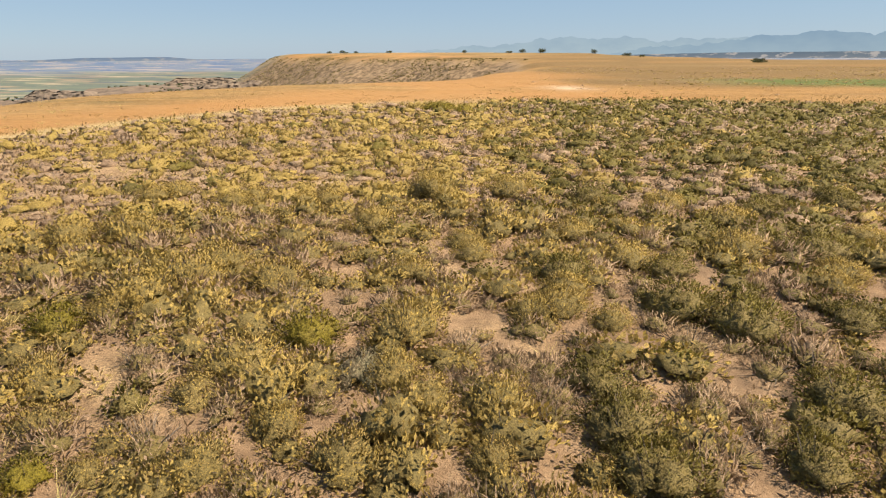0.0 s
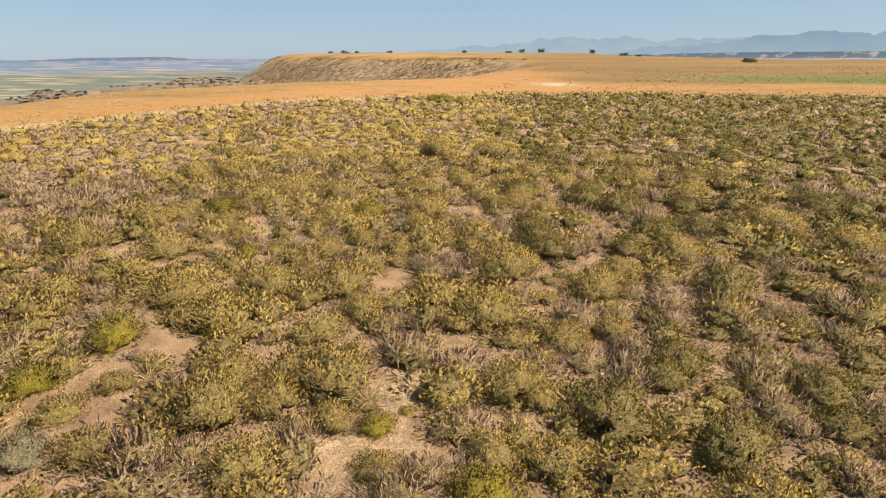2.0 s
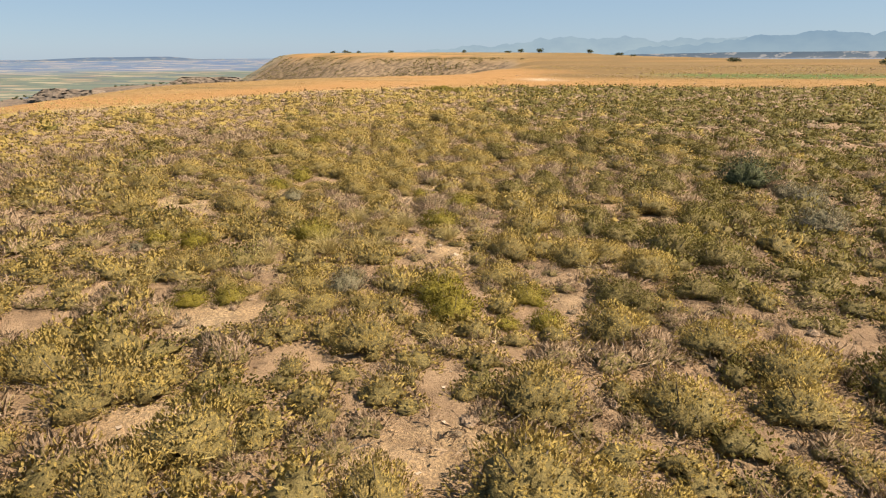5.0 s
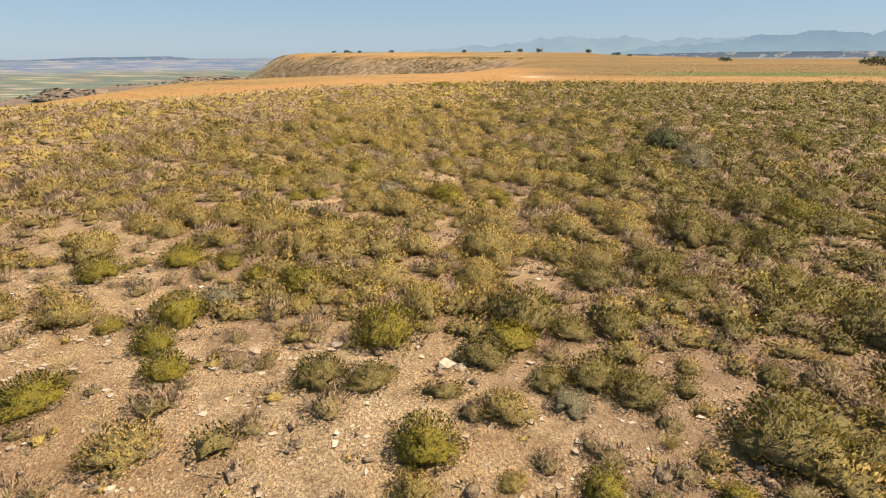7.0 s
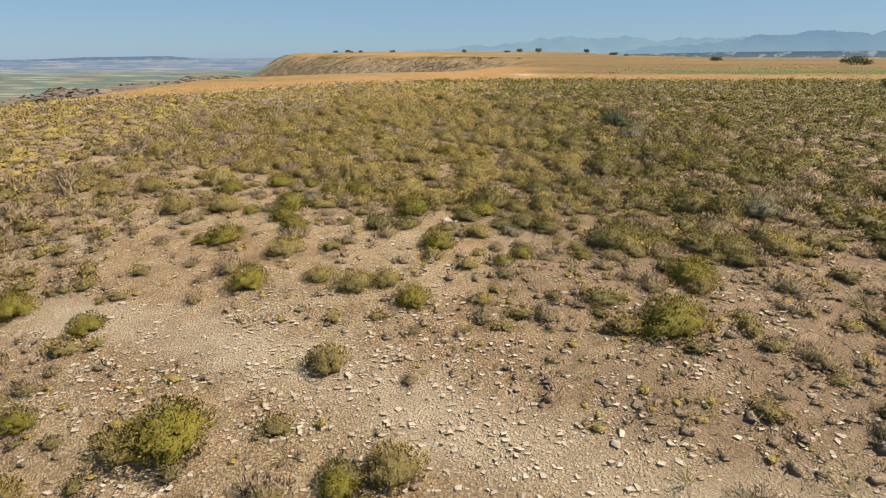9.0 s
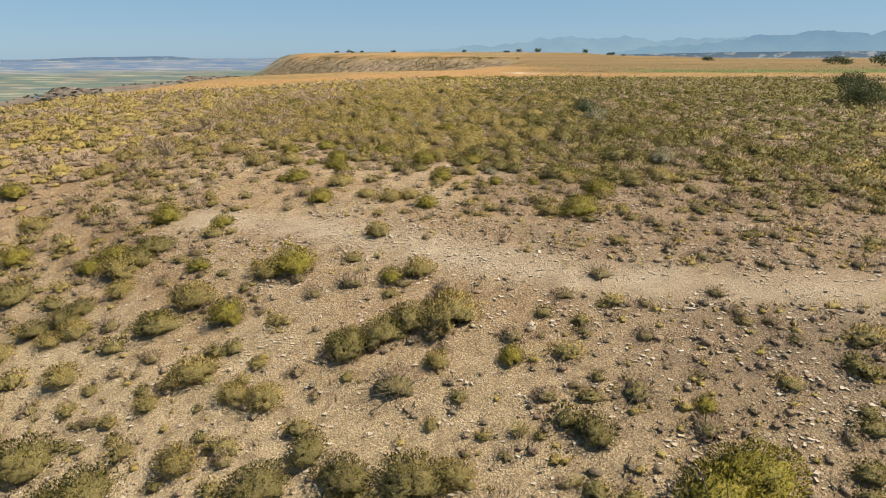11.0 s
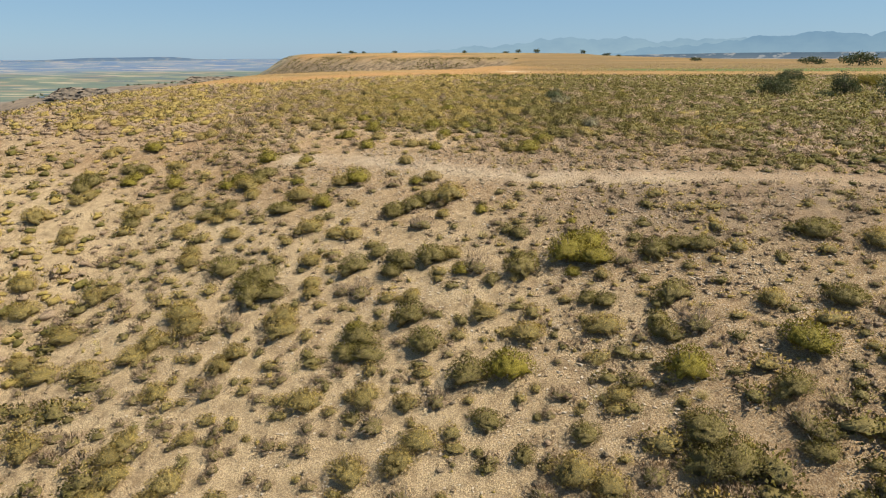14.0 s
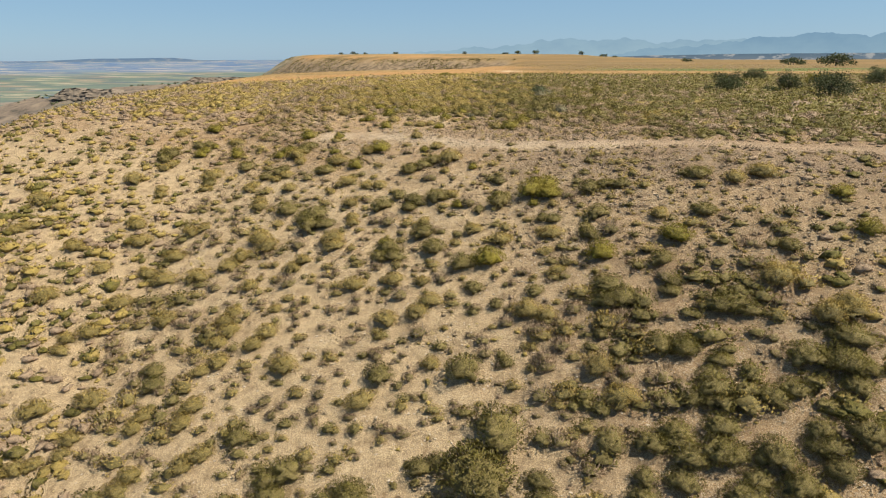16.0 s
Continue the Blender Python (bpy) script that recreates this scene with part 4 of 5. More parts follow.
for kind, spots in SPOTS:
    for k, (x, y, r) in enumerate(spots):
        if r > 0.7 and kind != "dark":        # wide clumps are several plants grown together
            many = 3 if r > 0.9 else 2
            for j in range(many):
                a = rng.uniform(0, 2) + j * 6.28 / many
                shrub_thing(kind, x + 0.42 * r * math.cos(a), y + 0.42 * r * math.sin(a), r * rng.uniform(0.6, 0.75), k + j, rng.uniform(0, 6.28), rng.uniform(0.8, 1.0))
        else:
            shrub_thing(kind, x, y, 1.08 * r, k, rng.uniform(0, 6.28), rng.uniform(0.8, 1.1))
        standing.append((x, y, r))
standing = np.array(standing)


# ---- the rest of the scrub, sown by the lie of the land ----
def sow(seed, cell, x0, x1, y0, y1):
    r = np.random.default_rng(seed)
    xs, ys = np.arange(x0, x1, cell), np.arange(y0, y1, cell)
    X, Y = np.meshgrid(xs, ys)
    X = X + r.uniform(-0.5, 0.5, X.shape) * cell
    Y = Y + r.uniform(-0.5, 0.5, X.shape) * cell
    seen = np.abs(X - 0.5) < 0.86 * np.maximum(Y + 62, 12) + 4
    return X[seen], Y[seen], r


def nearness(x, y):
    """Rough distance at which a plant is passed."""
    return np.where(y < 2, np.maximum(5.5, np.abs(x) * 1.25), np.hypot(x * 1.1, y + 3.5)) + np.maximum(0, -36 - y) * 0.4 + np.maximum(0, -44 - y) * 2


def sprinkle(name, shapes, x, y, size, r, mats, squash=(0.75, 1.1), sink=0.03, inner=0):
    """One mesh of many plants or stones: each takes one of the shapes, turned and scaled."""
    points, normals, faces, which, count = [], [], [], [], 0
    pick = r.integers(0, len(shapes), len(x))
    z = height(x, y) - sink * size
    for k, shape in enumerate(shapes):
        (quads, leaf_n), wood, (core, core_faces, core_n) = shape if isinstance(shape, tuple) else ((shape, flat_normals(shape)), NO_QUADS, NO_CORE)
        loose = np.concatenate([quads, wood]).reshape(-1, 3)
        P = np.concatenate([loose, core])
        N = np.concatenate([leaf_n.reshape(-1, 3), flat_normals(wood).reshape(-1, 3), core_n])
        F = np.concatenate([np.arange(len(loose)).reshape(-1, 4), core_faces + len(loose)])
        sel = np.nonzero(pick == k)[0]
        if not len(sel):
            continue
        a, s, q = r.uniform(0, 6.283, len(sel)), 2 * size[sel], r.uniform(*squash, len(sel))
        c, n = np.cos(a), np.sin(a)
        for store, V in ((points, P), (normals, N)):
            out = np.empty((len(sel), len(V), 3), np.float32)
            out[..., 0] = V[:, 0] * c[:, None] - V[:, 1] * n[:, None]
            out[..., 1] = V[:, 0] * n[:, None] + V[:, 1] * c[:, None]
            out[..., 2] = V[:, 2] * np.ones((len(sel), 1))
            store.append(out)
        out = points[-1]
        long = r.uniform(0.75, 1.3, len(sel))
        out[..., :2] *= s[:, None, None]
        out[..., :2] *= np.stack([long, 1 / long], 1)[:, None]
        out[..., 2] *= (s * q)[:, None]
        out += np.stack([x[sel], y[sel], z[sel]], 1)[:, None]
        faces.append((F[None] + (count + np.arange(len(sel)) * len(P))[:, None, None]).reshape(-1, 4))
        count += len(sel) * len(P)
        which.append(np.tile(np.r_[np.zeros(len(quads), np.int32), np.ones(len(wood), np.int32), np.full(len(core_faces), inner, np.int32)], len(sel)))
    me = quad_mesh(name, np.concatenate([p.reshape(-1, 3) for p in points]), np.concatenate(faces), mats, np.concatenate(which))
    set_normals(me, np.concatenate([p.reshape(-1, 3) for p in normals]))
    return new(name, me)


X, Y, r = sow(11, 0.47, -80, 92, -60, 48)
edge = Y < front(X) + r.normal(size=X.shape) * 1.2 - 0.4
inside_rim = outside(X, Y) < 4
C = cover(X, Y)
far_thin = np.where(nearness(X, Y) > 32, 0.72 + 0.28 * ss(-2, 5, X), np.where(nearness(X, Y) > 20, 0.86, 1.0))
keep = (r.uniform(size=X.shape) < C * far_thin * np.where(Y + 0.42 * X + 23.9 < -1.5, 0.8, 1.0)) & edge & inside_rim
for sx, sy, sr in standing:
    keep &= np.hypot(X - sx, Y - sy) > 0.75 * sr + 0.1
X, Y, C = X[keep], Y[keep], C[keep]
NEAR = nearness(X, Y)
slope_side = Y + 0.42 * X + 23.9 < -1.5
open_ground = ss(0.75, 0.3, C)
green_share = np.where(slope_side, 0.64, 0.66 - 0.2 * open_ground) + 0.5 * (fbm(X / 4, Y / 4, 71) - 0.5) - 0.16 * ss(-3, -9, X) * ~slope_side
is_green = r.uniform(size=X.shape) < green_share
SIZE = (0.21 + 0.27 * r.uniform(size=X.shape) ** 1.6) * np.where(is_green, 1.0, 0.9) * np.where(C > 0.75, 1.2, 0.92) * np.where(slope_side, 1.0 + 0.25 * ss(1, 9, X) * ss(-32, -39, Y), 1.0) * (0.95 + 0.1 * ss(9, 16, NEAR) + 0.22 * ss(20, 34, NEAR))
deep = is_green & (r.uniform(size=X.shape) < 0.08 + np.where(slope_side, 0.4 * ss(4, 9, X) * ss(-33, -39, Y), 0.8 * ss(0.5, 7, X) + 0.12 * ss(10, 22, X)) + 0.35 * slope_side)
SORTS = (("olive", is_green & ~deep, "olive_scrub", 0), ("green", deep, "green_scrub", 0), ("grey", ~is_green, "grey_scrub", 60))
single = []
for kind, chosen, title, most in SORTS:
    pool = np.nonzero(chosen & (np.abs(X - 0.4) < 3.4) & (Y > -38) & (Y < 9))[0]
    for k, i in enumerate(pool[r.permutation(len(pool))[:most]]):
        shrub_thing(kind, float(X[i]), float(Y[i]), float(SIZE[i]), k, float(r.uniform(0, 6.28)), float(r.uniform(0.75, 1.05)))
        single.append(i)
rest = np.ones(X.shape, bool)
rest[single] = False
LEVELS = [("near", 0, 10.0, 290, 26, 12, 1.9), ("middle", 10.0, 18.0, 150, 18, 7, 2.6), ("farther", 18.0, 32.0, 44, 12, 6, 3.4), ("far", 32.0, 400.0, 12, 8, 4, 4.8)]
for kind, chosen, title, most in SORTS:
    for level, lo, hi, leaves, clumps, around, grow in LEVELS:
        sel = rest & chosen & (NEAR >= lo) & (NEAR < hi)
        sp = dict(SHAPE[kind])
        sp["leaf"], sp["slim"], sp["stems"] = 1.2 * sp["leaf"] * grow ** 0.62, 1.25 * sp["slim"] * grow, (8 if kind == "grey" else 2) if level == "near" else 0
        sp["clumps"], sp["around"] = clumps, around
        sp["core"], sp["thick"] = (0.72, 0.36) if level in ("near", "middle") else (0.78, 0.28)
        if level in ("farther", "far"):
            sp["tall"] *= 0.85
        if kind == "grey" and level in ("farther", "far"):
            sp["leaf"], sp["slim"], sp["tall"] = 0.06 * grow ** 0.62, 0.018 * grow, 0.55
        shapes = [shrub_shape(900 + 10 * k + len(level), leaves, **sp) for k in range(7)]
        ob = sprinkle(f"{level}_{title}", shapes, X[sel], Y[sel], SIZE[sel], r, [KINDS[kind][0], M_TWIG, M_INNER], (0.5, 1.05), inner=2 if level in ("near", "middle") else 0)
        tagged(ob, "low olive-green scrub covering the dry tableland" if kind != "grey" else "dry grey-brown dwarf scrub on stony earth", "scrub", kind="stuff")

# dwarf thyme and dead tufts on the open stony ground
X, Y, r = sow(12, 0.27, -24, 20, -57, -2)
C = cover(X, Y)
keep = (r.uniform(size=X.shape) < np.where(C > 0.6, 0.08, (0.22 + (0.45 + 0.25 * ss(0, 5, X)) * dead_patch(X, Y)) * np.where(np.abs(X) < 12, 1, 0.7))) & (trail(X, Y) < 0.6)
X, Y = X[keep], Y[keep]
kept = r.uniform(size=X.shape)
size = 0.08 + 0.17 * r.uniform(size=X.shape) ** 1.7
for title, lo, hi, mat, label in (("dwarf_thyme", 0.0, 0.45, M_THYME, "grey-brown dwarf thyme scattered over stony earth"), ("dead_tufts", 0.45, 0.75, M_GREY, "dead grey-brown tufts on stony earth"),
                                  ("dwarf_cushions", 0.75, 1.0, M_OLIVE, "tiny olive cushion plants on stony earth")):
    sel = (kept >= lo) & (kept < hi)
    shapes = [shrub_shape(1500 + k, 26, 0.24, 0.05, 0.6, clumps=7, stems=0, around=5, core=0.55, thick=0.5, upright=0.25) for k in range(6)]
    tagged(sprinkle(title, shapes, X[sel], Y[sel], size[sel], r, [mat, M_TWIG]), label, "scrub", kind="stuff")

# mats of dead twigs and dry leaves between the shrubs
X, Y, r = sow(17, 0.52, -24, 24, -40, 24)
C = cover(X, Y)
keep = (C > 0.5) & (nearness(X, Y) < 24) & (r.uniform(size=X.shape) < 0.4 + 0.2 * ss(0, 4, X)) & (Y < front(X) - 1)
X, Y = X[keep], Y[keep]
shapes = [(shrub_shape(1600 + k, 18, 0.2, 0.04, 0.4, clumps=7, stems=0, thick=0.9)[0], NO_QUADS, NO_CORE) for k in range(6)]
tagged(sprinkle("twig_mat", shapes, X, Y, r.uniform(0.24, 0.45, X.shape), r, [M_GREY, M_TWIG], (0.5, 0.9)), "matted grey-brown dead twigs between the shrubs", "scrub", kind="stuff")

# tussocks of straw-coloured grass
TUFTS = [(1.9, -2, 0.22), (0.7, -22.1, 0.15), (3, -21.5, 0.11), (3.5, -21.3, 0.17), (-1.7, -21.4, 0.13), (1, -21, 0.1), (-3.2, -6.6, 0.21), (1.6, -20.8, 0.1), (-3.3, -6.1, 0.32),
         (-1.2, -6, 0.29), (-2.2, -6, 0.38), (3.6, -20, 0.13), (0.2, -5.2, 0.28), (3.8, -19.4, 0.17), (-4.3, -4.7, 0.26), (-0.8, -4.4, 0.34), (2.8, -18.5, 0.15), (-1.9, -3.9, 0.32),
         (-6.4, 9.5, 0.28), (2.7, -33.2, 0.17), (6.3, -32, 0.13), (2.6, -32.3, 0.18), (2.5, -30.9, 0.15), (1.7, -29.9, 0.21), (6.7, -37.4, 0.19), (4.5, -35.9, 0.24)]
tuft_meshes = [quads_object("blades", tuft_shape(300 + k), [M_STRAW]) for k in range(3)]
for k, (x, y, s) in enumerate(TUFTS):
    o = new("grass_tussock", tuft_meshes[k % 3])
    o.matrix_world = Matrix.LocRotScale((x, y, float(height(x, y)) - 0.02), Euler((0, 0, k * 1.7)), (1.9 * s, 1.9 * s, 2.1 * s))
    tagged(o, "tussock of dry straw-coloured grass on bare earth", "grass", "grass tussocks")
X, Y, r = sow(13, 0.9, -30, 30, -50, 40)
keep = r.uniform(size=X.shape) < 0.07 + 0.25 * ss(0.58, 0.68, fbm(X / 5, Y / 5, 91)) + 0.3 * ss(4, 1, np.abs(Y + 4 + 0.2 * X)) + 0.9 * ss(4, 1, np.abs(Y - front(X) + 1.5)) * ss(8, -6, X) + 0.6 * ss(0, -5, X) * (Y > -12) * (Y < 30)
X, Y = X[keep], Y[keep]
tagged(sprinkle("wild_grass", [tuft_shape(400 + k, 24, 0.02) for k in range(4)], X, Y, r.uniform(0.14, 0.30, X.shape), r, [M_STRAW]), "thin dry grass between the shrubs", "grass", kind="stuff")

# ripe grass of the field beyond the shrubs
X, Y, r = sow(14, 0.8, -48, 90, 8, 66)
lim = front(X)
keep = (Y > lim - 0.5 + r.normal(size=X.shape) * 1.0) & (outside(X, Y) < 1) & (r.uniform(size=X.shape) < 1.05 - 0.98 * ss(0.5, 8, Y - lim))
X, Y = X[keep], Y[keep]


def sward_shape(seed):
    q = np.random.default_rng(seed)
    n = 14
    at = np.stack([q.uniform(-0.5, 0.5, n), q.uniform(-0.5, 0.5, n), np.zeros(n)], 1)
    return leaf_quads(q, at, turned(np.stack([q.normal(size=n) * 0.6, q.normal(size=n) * 0.6, np.ones(n)], 1), 0), q.uniform(0.07, 0.17, n), 0.03)


tagged(sprinkle("ripe_grass", [sward_shape(500 + k) for k in range(5)], X, Y, np.full(X.shape, 0.6), r, [M_GOLD]), "ripe orange-gold grass of an open field", "grass", kind="stuff")


# dull weeds standing in the far half of the field
X, Y, r = sow(19, 1.25, 2, 92, 50, 135)
keep = (r.uniform(size=X.shape) < 0.75 * ss(4, 26, X - 0.12 * (Y - 60)) * ss(0.36, 0.6, fbm(X / 9, Y / 9, 48, 3)) * ss(0, 8, Y - front(X))) & (outside(X, Y) < -3)
X, Y = X[keep], Y[keep]
shapes = [shrub_shape(1900 + k, 8, 0.28, 0.12, 0.5, clumps=5, stems=0, around=4) for k in range(5)]
weedy = r.uniform(size=X.shape) < 0.5
tagged(sprinkle("field_weeds", shapes, X[weedy], Y[weedy], r.uniform(0.12, 0.34, weedy.sum()), r, [M_OLIVE, M_TWIG], (0.3, 0.6)), "dull olive weeds in a dry field", "weeds", kind="stuff")
tagged(sprinkle("dead_weeds", shapes, X[~weedy], Y[~weedy], r.uniform(0.12, 0.34, (~weedy).sum()), r, [M_GREY, M_TWIG], (0.3, 0.6)), "dead brown weeds in a dry field", "weeds", kind="stuff")


# ---- stones ----
def stone_shape(seed, faces=2):
    """A worn angular stone of six to twenty-four quads."""
    q = np.random.default_rng(seed)
    c = np.array([[i, j, k] for i in (-1, 1) for j in (-1, 1) for k in (-1, 1)], float) * q.uniform(0.35, 1.15, (8, 3))
    c *= [0.5, 0.4, 0.2]
    f = [(0, 1, 3, 2), (4, 6, 7, 5), (0, 4, 5, 1), (2, 3, 7, 6), (0, 2, 6, 4), (1, 5, 7, 3)]
    out = []
    for a in f:
        p = c[list(a)]
        m = p.mean(0) * q.uniform(1.12, 1.3)
        e = [(p[i] + p[(i + 1) % 4]) / 2 * 1.08 for i in range(4)]
        out += [np.array([p[i], e[i], m, e[i - 1]]) for i in range(4)] if faces > 1 else [p]
    out = np.array(out)
    return facing(out, turned(out.mean(1), 0))[0] + [0, 0, 0.08]


def welded(quads):
    co, inv = np.unique(np.round(quads.reshape(-1, 3), 5), axis=0, return_inverse=True)
    return co, inv.reshape(-1, 4)


def broken_stone(seed):
    """An angular block: the hull of a handful of points."""
    q = np.random.default_rng(seed)
    bm = bmesh.new()
    for k in range(13):
        bm.verts.new(turned(q.normal(size=3), 0) * q.uniform(0.75, 1.0) * [0.5, 0.39, 0.25] + [0, 0, 0.1])
    bmesh.ops.convex_hull(bm, input=bm.verts)
    bmesh.ops.delete(bm, geom=[vert for vert in bm.verts if not vert.link_faces], context="VERTS")
    me = bpy.data.meshes.new("stone")
    bm.to_mesh(me)
    bm.free()
    me.materials.append(M_STONE)
    return me


stone_meshes = [broken_stone(600 + k) for k in range(9)]
X, Y, r = sow(15, 0.34, -10, 12, -30, -3)
w = Y + 0.42 * X + 23.9
heap = np.exp(-((X + 0.3) ** 2 + (Y + 22.8) ** 2) / 3.0) + 0.5 * np.exp(-((X - 4) ** 2 + (Y + 24) ** 2) / 14.0)
stone_p = 0.035 * ss(4, -1, Y + 0.6 * X + 15.5) + 0.5 * heap + 0.05 * trail(X, Y)
keep = r.uniform(size=X.shape) < stone_p
some = r.permutation(keep.sum())[:300]
X, Y = X[keep][some], Y[keep][some]
for k, (x, y) in enumerate(zip(X, Y)):
    s = float(0.06 + 0.15 * r.uniform() ** 3)
    o = new("stone", stone_meshes[k % 8])
    o.matrix_world = Matrix.LocRotScale((x, y, float(height(x, y)) - 0.012), Euler((r.normal() * 0.2, r.normal() * 0.2, r.uniform(0, 6.28))), (s, s, s))
    tagged(o, "pale angular limestone lying on dry earth", "stone", "loose stones")
for x, y, s in ((2.2, -27.4, 0.42), (-3.5, -5.0, 0.35), (-0.7, -5.2, 0.22), (0.35, -6.1, 0.2), (-1.3, -16.3, 0.3), (0.3, -16.9, 0.38), (0.5, -17.0, 0.25), (-2.5, -16.4, 0.28)):
    o = new("boulder", stone_meshes[int(abs(x * 10)) % 8])
    o.matrix_world = Matrix.LocRotScale((x, y, float(height(x, y)) - 0.02), Euler((0.1, 0.1, x * 3)), (s, s, s))
    tagged(o, "pale rough limestone block half sunk in earth", "stone", "larger stones")
X, Y, r = sow(16, 0.085, -15, 17, -50, 0)
C = cover(X, Y)
dense = (0.05 + 0.5 * ss(4, -2, Y + 0.6 * X + 15.5) * (0.25 + 1.2 * fbm(X / 1.8, Y / 1.8, 12, 3))) * (1.15 - C)
dense = (0.25 + 1.3 * ss(0.4, 0.62, fbm(X / 0.7, Y / 0.7, 57, 2))) * (1 - 0.55 * ss(-23, -19, Y + 0.3 * X) * ss(5, 0, X)) * dense * np.where(Y + 0.42 * X + 23.9 < -3, 0.6 + 0.5 * ss(0, 6, X), 1.0) * np.where(np.hypot(X, 0) < 9, 1.0, 0.5)
keep = r.uniform(size=X.shape) < dense + 0.5 * np.exp(-((X + 0.3) ** 2 + (Y + 22.8) ** 2) / 3.0)
X, Y = X[keep], Y[keep]
tagged(sprinkle("gravel", [stone_shape(700 + k, 1) for k in range(8)], X, Y, 0.014 + 0.045 * r.uniform(size=X.shape) ** 3.5, r, [M_STONE], (0.7, 1.3), 0.1), "pale limestone chips strewn over dry earth", "gravel", kind="stuff")


# ---- trees ----
def tube(points, radii, sides=7):
    quads, last = [], None
    for i, (p, rad) in enumerate(zip(points, radii)):
        d = turned(np.array(points[min(i + 1, len(points) - 1)]) - np.array(points[max(i - 1, 0)]), 0)
        a = turned(np.cross(d, [0.0, 1.0, 0.2]), 0)
        b = np.cross(d, a)
        ring = [np.array(p) + (a * math.cos(6.283 * k / sides) + b * math.sin(6.283 * k / sides)) * rad for k in range(sides)]
        if last is not None:
            quads += [np.array([last[k], last[(k + 1) % sides], ring[(k + 1) % sides], ring[k]]) for k in range(sides)]
        last = ring
    return quads


def tree(name, seed, x, y, wide, tall, mat, label, leaves=1500, group="evergreen oaks"):
    """An evergreen oak: short trunk, limbs, and a crown of many small leaf clumps."""
    q = np.random.default_rng(seed)
    base = new(name)
    limbs, heads = [], []
    trunk = tube([(0, 0, -0.1), (0.02, 0.01, tall * 0.2), (0.05, -0.03, tall * 0.45)], [0.10 * tall / 2, 0.08 * tall / 2, 0.06 * tall / 2])
    for k in range(9):
        a, out = k * 0.7 + q.uniform(0, 0.5), q.uniform(0.15, 0.36) * wide
        tip = np.array([math.cos(a) * out, math.sin(a) * out, tall * q.uniform(0.3, 0.72)])
        limbs += tube([(0.02, 0, tall * 0.25), tuple(tip * [0.5, 0.5, 0.75]), tuple(tip)], [0.05 * tall / 2, 0.035 * tall / 2, 0.015 * tall / 2], 5)
        heads.append((tip, min(q.uniform(0.13, 0.21) * wide, 0.36 * tall)))
    for k in range(int(14 + 8 * wide / tall)):
        a, out = q.uniform(0, 6.28), wide * 0.40 * math.sqrt(q.uniform(0, 1))
        heads.append((np.array([math.cos(a) * out, math.sin(a) * out, tall * (0.12 + 0.6 * q.uniform(0, 1) * (1 - (out / wide * 2) ** 2 * 0.7))]), min(q.uniform(0.11, 0.18) * wide, q.uniform(0.25, 0.36) * tall)))
    c = np.array([h[0] for h in heads])
    s = np.array([h[1] for h in heads])
    pick = q.choice(len(c), leaves, p=s ** 2 / (s ** 2).sum())
    d = turned(q.normal(size=(leaves, 3)) + [0, 0, 0.3], 0)
    at = c[pick] + d * (s[pick] * q.uniform(0.3, 1.05, leaves))[:, None] * [1, 1, min(1.0, 1.5 * tall / wide)]
    at[:, 2] = np.clip(at[:, 2], 0.05, tall)
    size = 0.055 * (wide * tall) ** 0.5 * (1500 / leaves) ** 0.5
    crown = leaf_quads(q, at, turned(d * 0.6 + q.normal(size=d.shape) * 0.5 + [0, 0, 0.2], 0), size * q.uniform(0.8, 1.6, leaves), size * 0.8)
    for part_name, quads, m in (("trunk", np.array(trunk), M_BARK), ("limbs", np.array(limbs), M_BARK), ("crown", crown, mat)):
        o = new(part_name, quads_object(part_name, quads, [m]))
        o.parent = base
    base.matrix_world = pose(x, y, float(height(x, y)) - 0.05)
    return tagged(base, label, "tree", group)


OAKS = [(28.4, 3.6, 3.4, 2.5), (34.8, -3.0, 4.4, 2.6), (41.8, 26.0, 3.6, 1.7), (35.1, 4.6, 2.4, 2.4), (31.9, 1.6, 1.9, 0.85), (44.3, 15.7, 2.8, 1.6), (51.8, 15.8, 3.9, 2.4), (27.4, 5.6, 1.1, 0.6)]
for k, (x, y, w_, h_) in enumerate(OAKS):
    m = M_BRIGHT if k == 5 else M_DARK
    tree("evergreen_oak", 40 + k, x, y, w_, h_, m, "grey-green rounded oak standing in low scrub" if k == 0 else "dark green bushy evergreen oak standing in low scrub", 4200)
FAR_OAKS = [(97, 119, 8, 2.4), (98, 101, 10, 3.6), (93, 190, 5.4, 1.8), (10, 648, 6, 3.4), (70, 640, 8, 4.2), (90, 640, 9, 5.0), (56, 640, 9, 2.6), (122, 545, 6.6, 4.2),
            (102, 369, 6.2, 2.4), (102, 338, 3.8, 1.4), (-130, 640, 6, 3), (-118, 650, 7, 3.6), (-103, 645, 5.6, 2.6), (-68, 640, 7, 3.2), (-112, 640, 5, 2.0)]
for k, (x, y, w_, h_) in enumerate(FAR_OAKS):
    tree("evergreen_oak", 60 + k, x, y, w_, h_, M_DARK, "small dark evergreen oak on the skyline of a dry field", 1300, "skyline oaks")

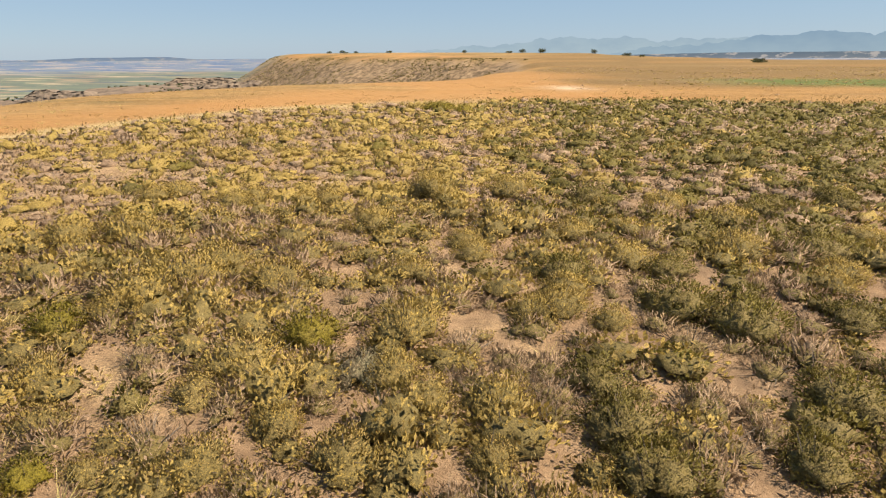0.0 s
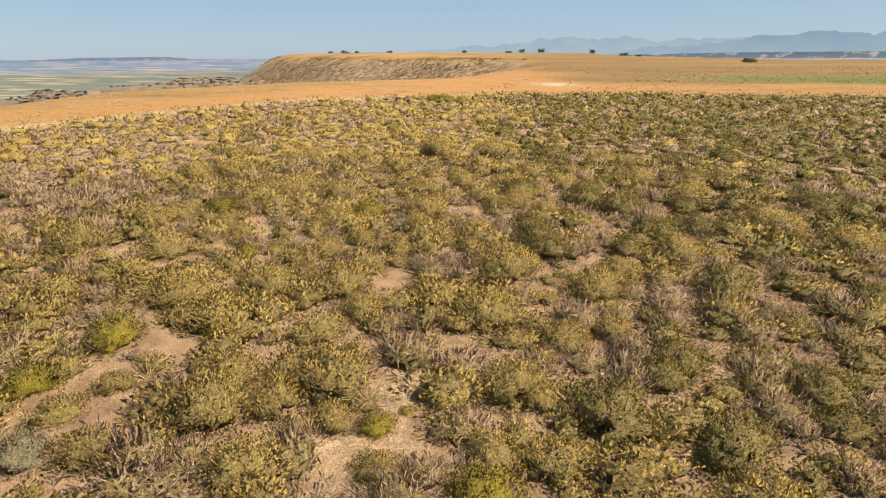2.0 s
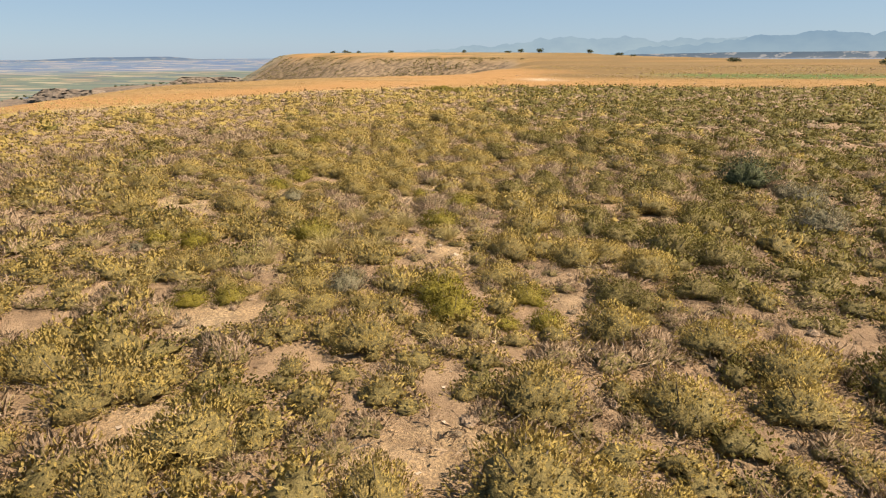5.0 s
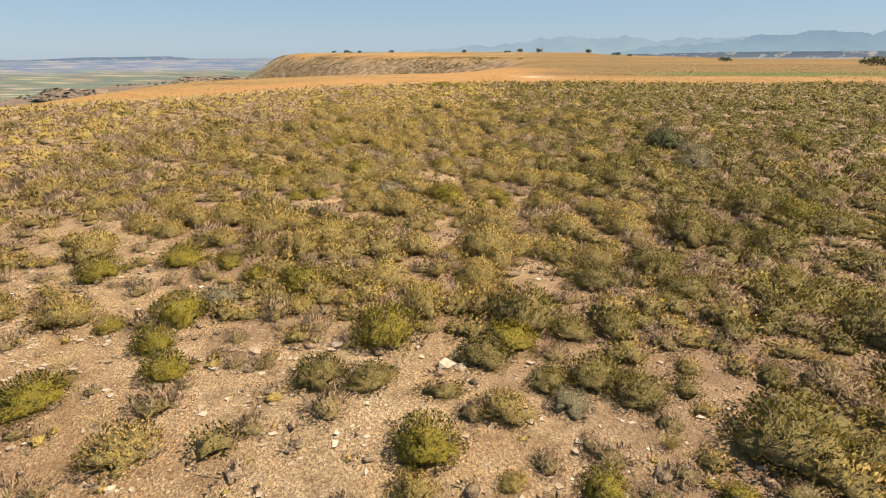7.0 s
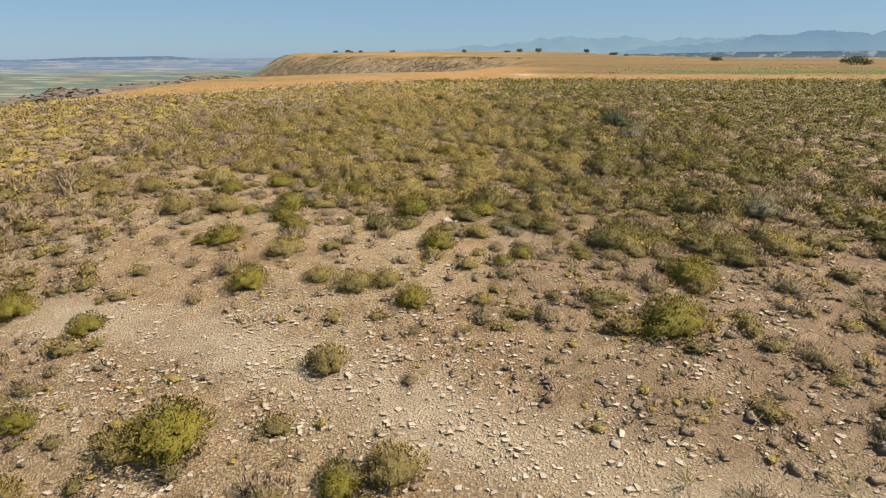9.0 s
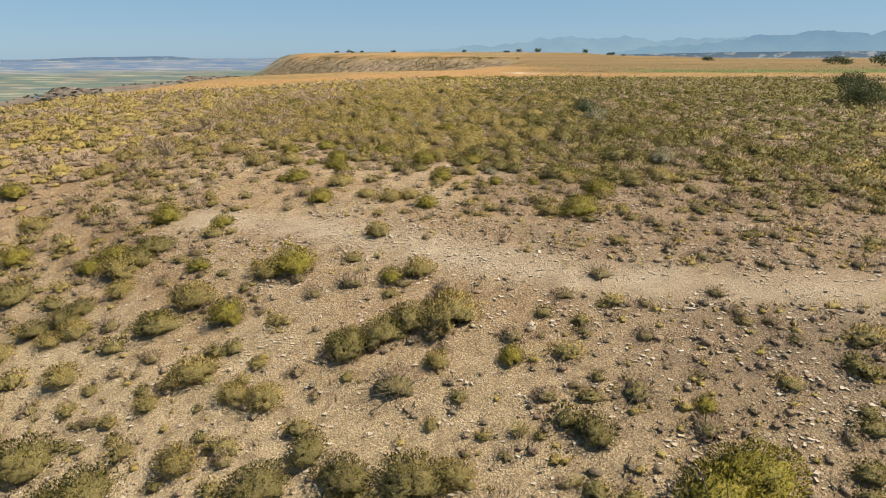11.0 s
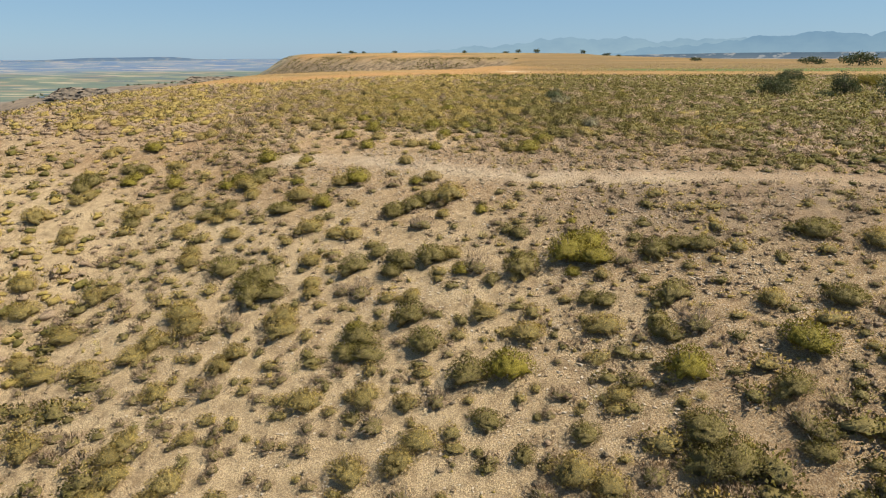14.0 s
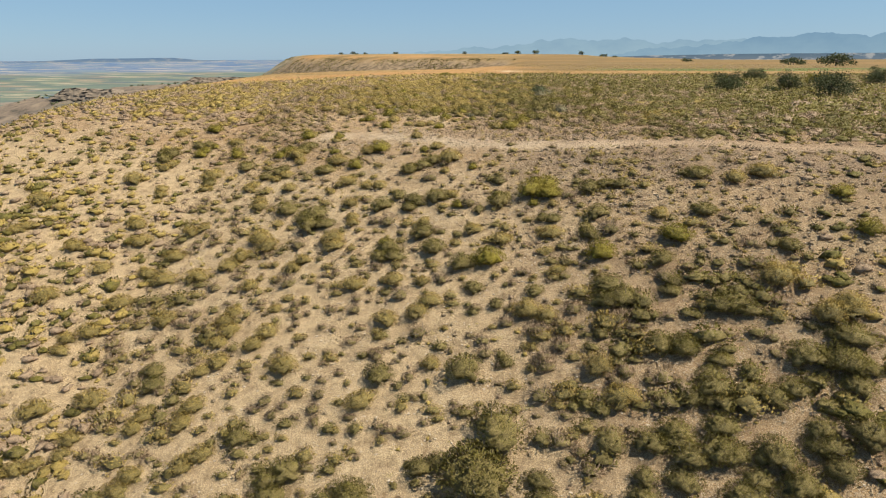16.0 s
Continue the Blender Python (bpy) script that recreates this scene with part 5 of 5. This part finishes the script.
# bushes on the flank of the hill
rr = np.random.default_rng(21)
X, Y = rr.uniform(-225, 60, 34000), rr.uniform(250, 720, 34000)
d = outside(X, Y)
keep = (d > -4) & (d < 60) & (Y > 280) & (fbm(X / 14, Y / 14, 95) > 0.44)
X, Y = X[keep], Y[keep]
shapes = [shrub_shape(1700 + k, 4, 0.3, 0.14, 0.8, clumps=4, stems=0, around=4) for k in range(4)]
tagged(sprinkle("hillside_scrub", shapes, X, Y, rr.uniform(0.3, 0.95, X.shape), rr, [M_INNER, M_TWIG]), "olive scrub dotted over an eroded hillside", "scrub", kind="stuff")


rr = np.random.default_rng(33)
X, Y = rr.uniform(-900, 40, 5000), rr.uniform(380, 1250, 5000)
R = np.hypot(X, Y + 10)
keep = (outside(X, Y) > 70) & (R > 480) & (R < 1240) & (fbm(X / 60, Y / 60, 97) > 0.55) & (np.abs(X) < 0.8 * Y + 40)
X, Y = X[keep], Y[keep]
shapes = [shrub_shape(1800 + k, 26, 0.22, 0.16, 1.1, clumps=6, stems=0, around=6) for k in range(4)]
tagged(sprinkle("scattered_trees", shapes, X, Y, rr.uniform(1.0, 2.8, X.shape), rr, [M_DARK, M_TWIG]), "dark trees and bushes scattered over brown badlands", "trees", kind="stuff")


# ---- crags on the western slopes ----
def crag(name, x0, y0, x1, y1, top, deep, seed, label):
    """A bedded cliff: stacked ledges with a broken face."""
    n, rows = 70, 9
    t = np.linspace(0, 1, n)
    quads = []
    nx, ny = turned(np.array([-(y1 - y0), x1 - x0, 0.0]), 0)[:2]
    ring = []
    for k in range(rows + 1):
        f = k / rows
        out = (15 - 14 * f) + 7.0 * (fbm(t * 26, np.full(n, k * 1.7), seed) - 0.5) + 0.5 * (k % 2)
        zz = top - deep * (1 - f) + deep * 0.35 * (fbm(t * 9, np.full(n, 3.3), seed + 1) - 0.5) * f * np.minimum(1, 6 * t * (1 - t))
        zz = zz - deep * (1 - np.minimum(1, 7 * t * (1 - t))) * 0.7 * f
        ring.append(np.stack([x0 + (x1 - x0) * t - nx * out, y0 + (y1 - y0) * t - ny * out, zz], 1))
    back = ring[-1] + [nx * 14, ny * 14, -1.0]
    ring.append(back)
    for a, b in zip(ring, ring[1:]):
        quads += [np.array([a[i], a[i + 1], b[i + 1], b[i]]) for i in range(n - 1)]
    return tagged(new(name, quads_object(name, np.array(quads), [M_CRAG])), label, "rock", kind="structure")


crag("crag_west", -575, 800, -440, 745, -39, 15, 3, "dark bedded cliff of broken brown rock")
crag("crag_hill", -238, 552, -150, 535, -19, 13, 5, "dark rock ledge below a dry hill")
crag("crag_ridge", -470, 985, -330, 960, -31, 12, 8, "dark broken ridge above the farmed plain")


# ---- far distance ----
# far ranges give off their own colour, with the haze mixed into it
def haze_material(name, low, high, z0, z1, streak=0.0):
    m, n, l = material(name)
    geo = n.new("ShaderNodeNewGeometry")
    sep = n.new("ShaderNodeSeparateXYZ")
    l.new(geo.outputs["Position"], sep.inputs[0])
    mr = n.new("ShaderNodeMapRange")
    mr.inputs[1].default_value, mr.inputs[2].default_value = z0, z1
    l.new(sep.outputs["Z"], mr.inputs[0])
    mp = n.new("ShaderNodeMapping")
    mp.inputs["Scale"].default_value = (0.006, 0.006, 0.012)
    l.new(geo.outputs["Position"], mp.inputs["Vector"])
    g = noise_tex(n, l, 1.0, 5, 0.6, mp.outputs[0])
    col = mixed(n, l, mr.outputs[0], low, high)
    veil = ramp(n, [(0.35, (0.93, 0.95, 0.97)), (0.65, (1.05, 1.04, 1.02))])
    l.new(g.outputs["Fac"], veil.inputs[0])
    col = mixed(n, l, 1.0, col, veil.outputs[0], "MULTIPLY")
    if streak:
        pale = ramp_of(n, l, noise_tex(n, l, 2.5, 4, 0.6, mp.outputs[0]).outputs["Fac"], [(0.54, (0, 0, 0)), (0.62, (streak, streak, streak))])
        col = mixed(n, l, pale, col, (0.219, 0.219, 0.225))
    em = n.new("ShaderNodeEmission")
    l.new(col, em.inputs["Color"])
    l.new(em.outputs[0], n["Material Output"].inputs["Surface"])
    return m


def ridge(name, dist, az0, az1, crest, base, seed, rough, mat, label):
    """A far range: crest gives degrees of height over degrees of bearing."""
    az = np.radians(np.linspace(az0, az1, 420))
    h = np.interp(np.degrees(az), [c[0] for c in crest], [c[1] for c in crest])
    h = h + rough * (fbm(np.degrees(az) * 0.9, np.zeros(420), seed, 5) - 0.5) * np.minimum(1, np.maximum(h, 0) * 2 + 0.15)
    top = dist * np.tan(np.radians(h))
    x, y = dist * np.sin(az), dist * np.cos(az) - 30
    levels = [np.stack([x * k, y * k, np.full(420, base) * (1 - f) + top * f], 1) for f, k in ((0, 0.97), (0.35, 0.98), (0.7, 0.99), (1.0, 1.0))]
    quads = [np.array([a[i], a[i + 1], b[i + 1], b[i]]) for a, b in zip(levels, levels[1:]) for i in range(419)]
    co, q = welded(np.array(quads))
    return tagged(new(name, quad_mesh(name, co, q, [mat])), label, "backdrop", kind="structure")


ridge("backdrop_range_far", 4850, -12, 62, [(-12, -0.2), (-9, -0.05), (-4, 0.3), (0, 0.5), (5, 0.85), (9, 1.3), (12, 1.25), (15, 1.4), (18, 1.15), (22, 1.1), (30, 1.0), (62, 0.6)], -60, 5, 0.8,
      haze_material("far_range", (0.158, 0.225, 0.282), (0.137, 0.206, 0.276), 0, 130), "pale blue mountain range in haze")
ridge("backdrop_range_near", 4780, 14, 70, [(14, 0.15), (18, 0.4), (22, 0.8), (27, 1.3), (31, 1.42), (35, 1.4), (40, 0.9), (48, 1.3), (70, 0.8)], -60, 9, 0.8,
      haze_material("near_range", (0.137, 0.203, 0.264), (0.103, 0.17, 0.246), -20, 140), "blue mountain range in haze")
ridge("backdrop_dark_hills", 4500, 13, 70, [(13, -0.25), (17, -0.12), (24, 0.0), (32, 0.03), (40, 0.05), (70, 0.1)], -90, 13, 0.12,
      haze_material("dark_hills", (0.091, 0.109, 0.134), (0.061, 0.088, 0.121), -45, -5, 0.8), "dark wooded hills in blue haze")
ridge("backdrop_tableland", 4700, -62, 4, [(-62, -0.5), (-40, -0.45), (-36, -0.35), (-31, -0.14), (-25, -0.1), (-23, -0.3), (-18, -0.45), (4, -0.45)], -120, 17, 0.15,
      haze_material("far_tableland", (0.134, 0.164, 0.2), (0.079, 0.121, 0.188), -60, -12, 0.5), "low tablelands on the horizon in blue haze")
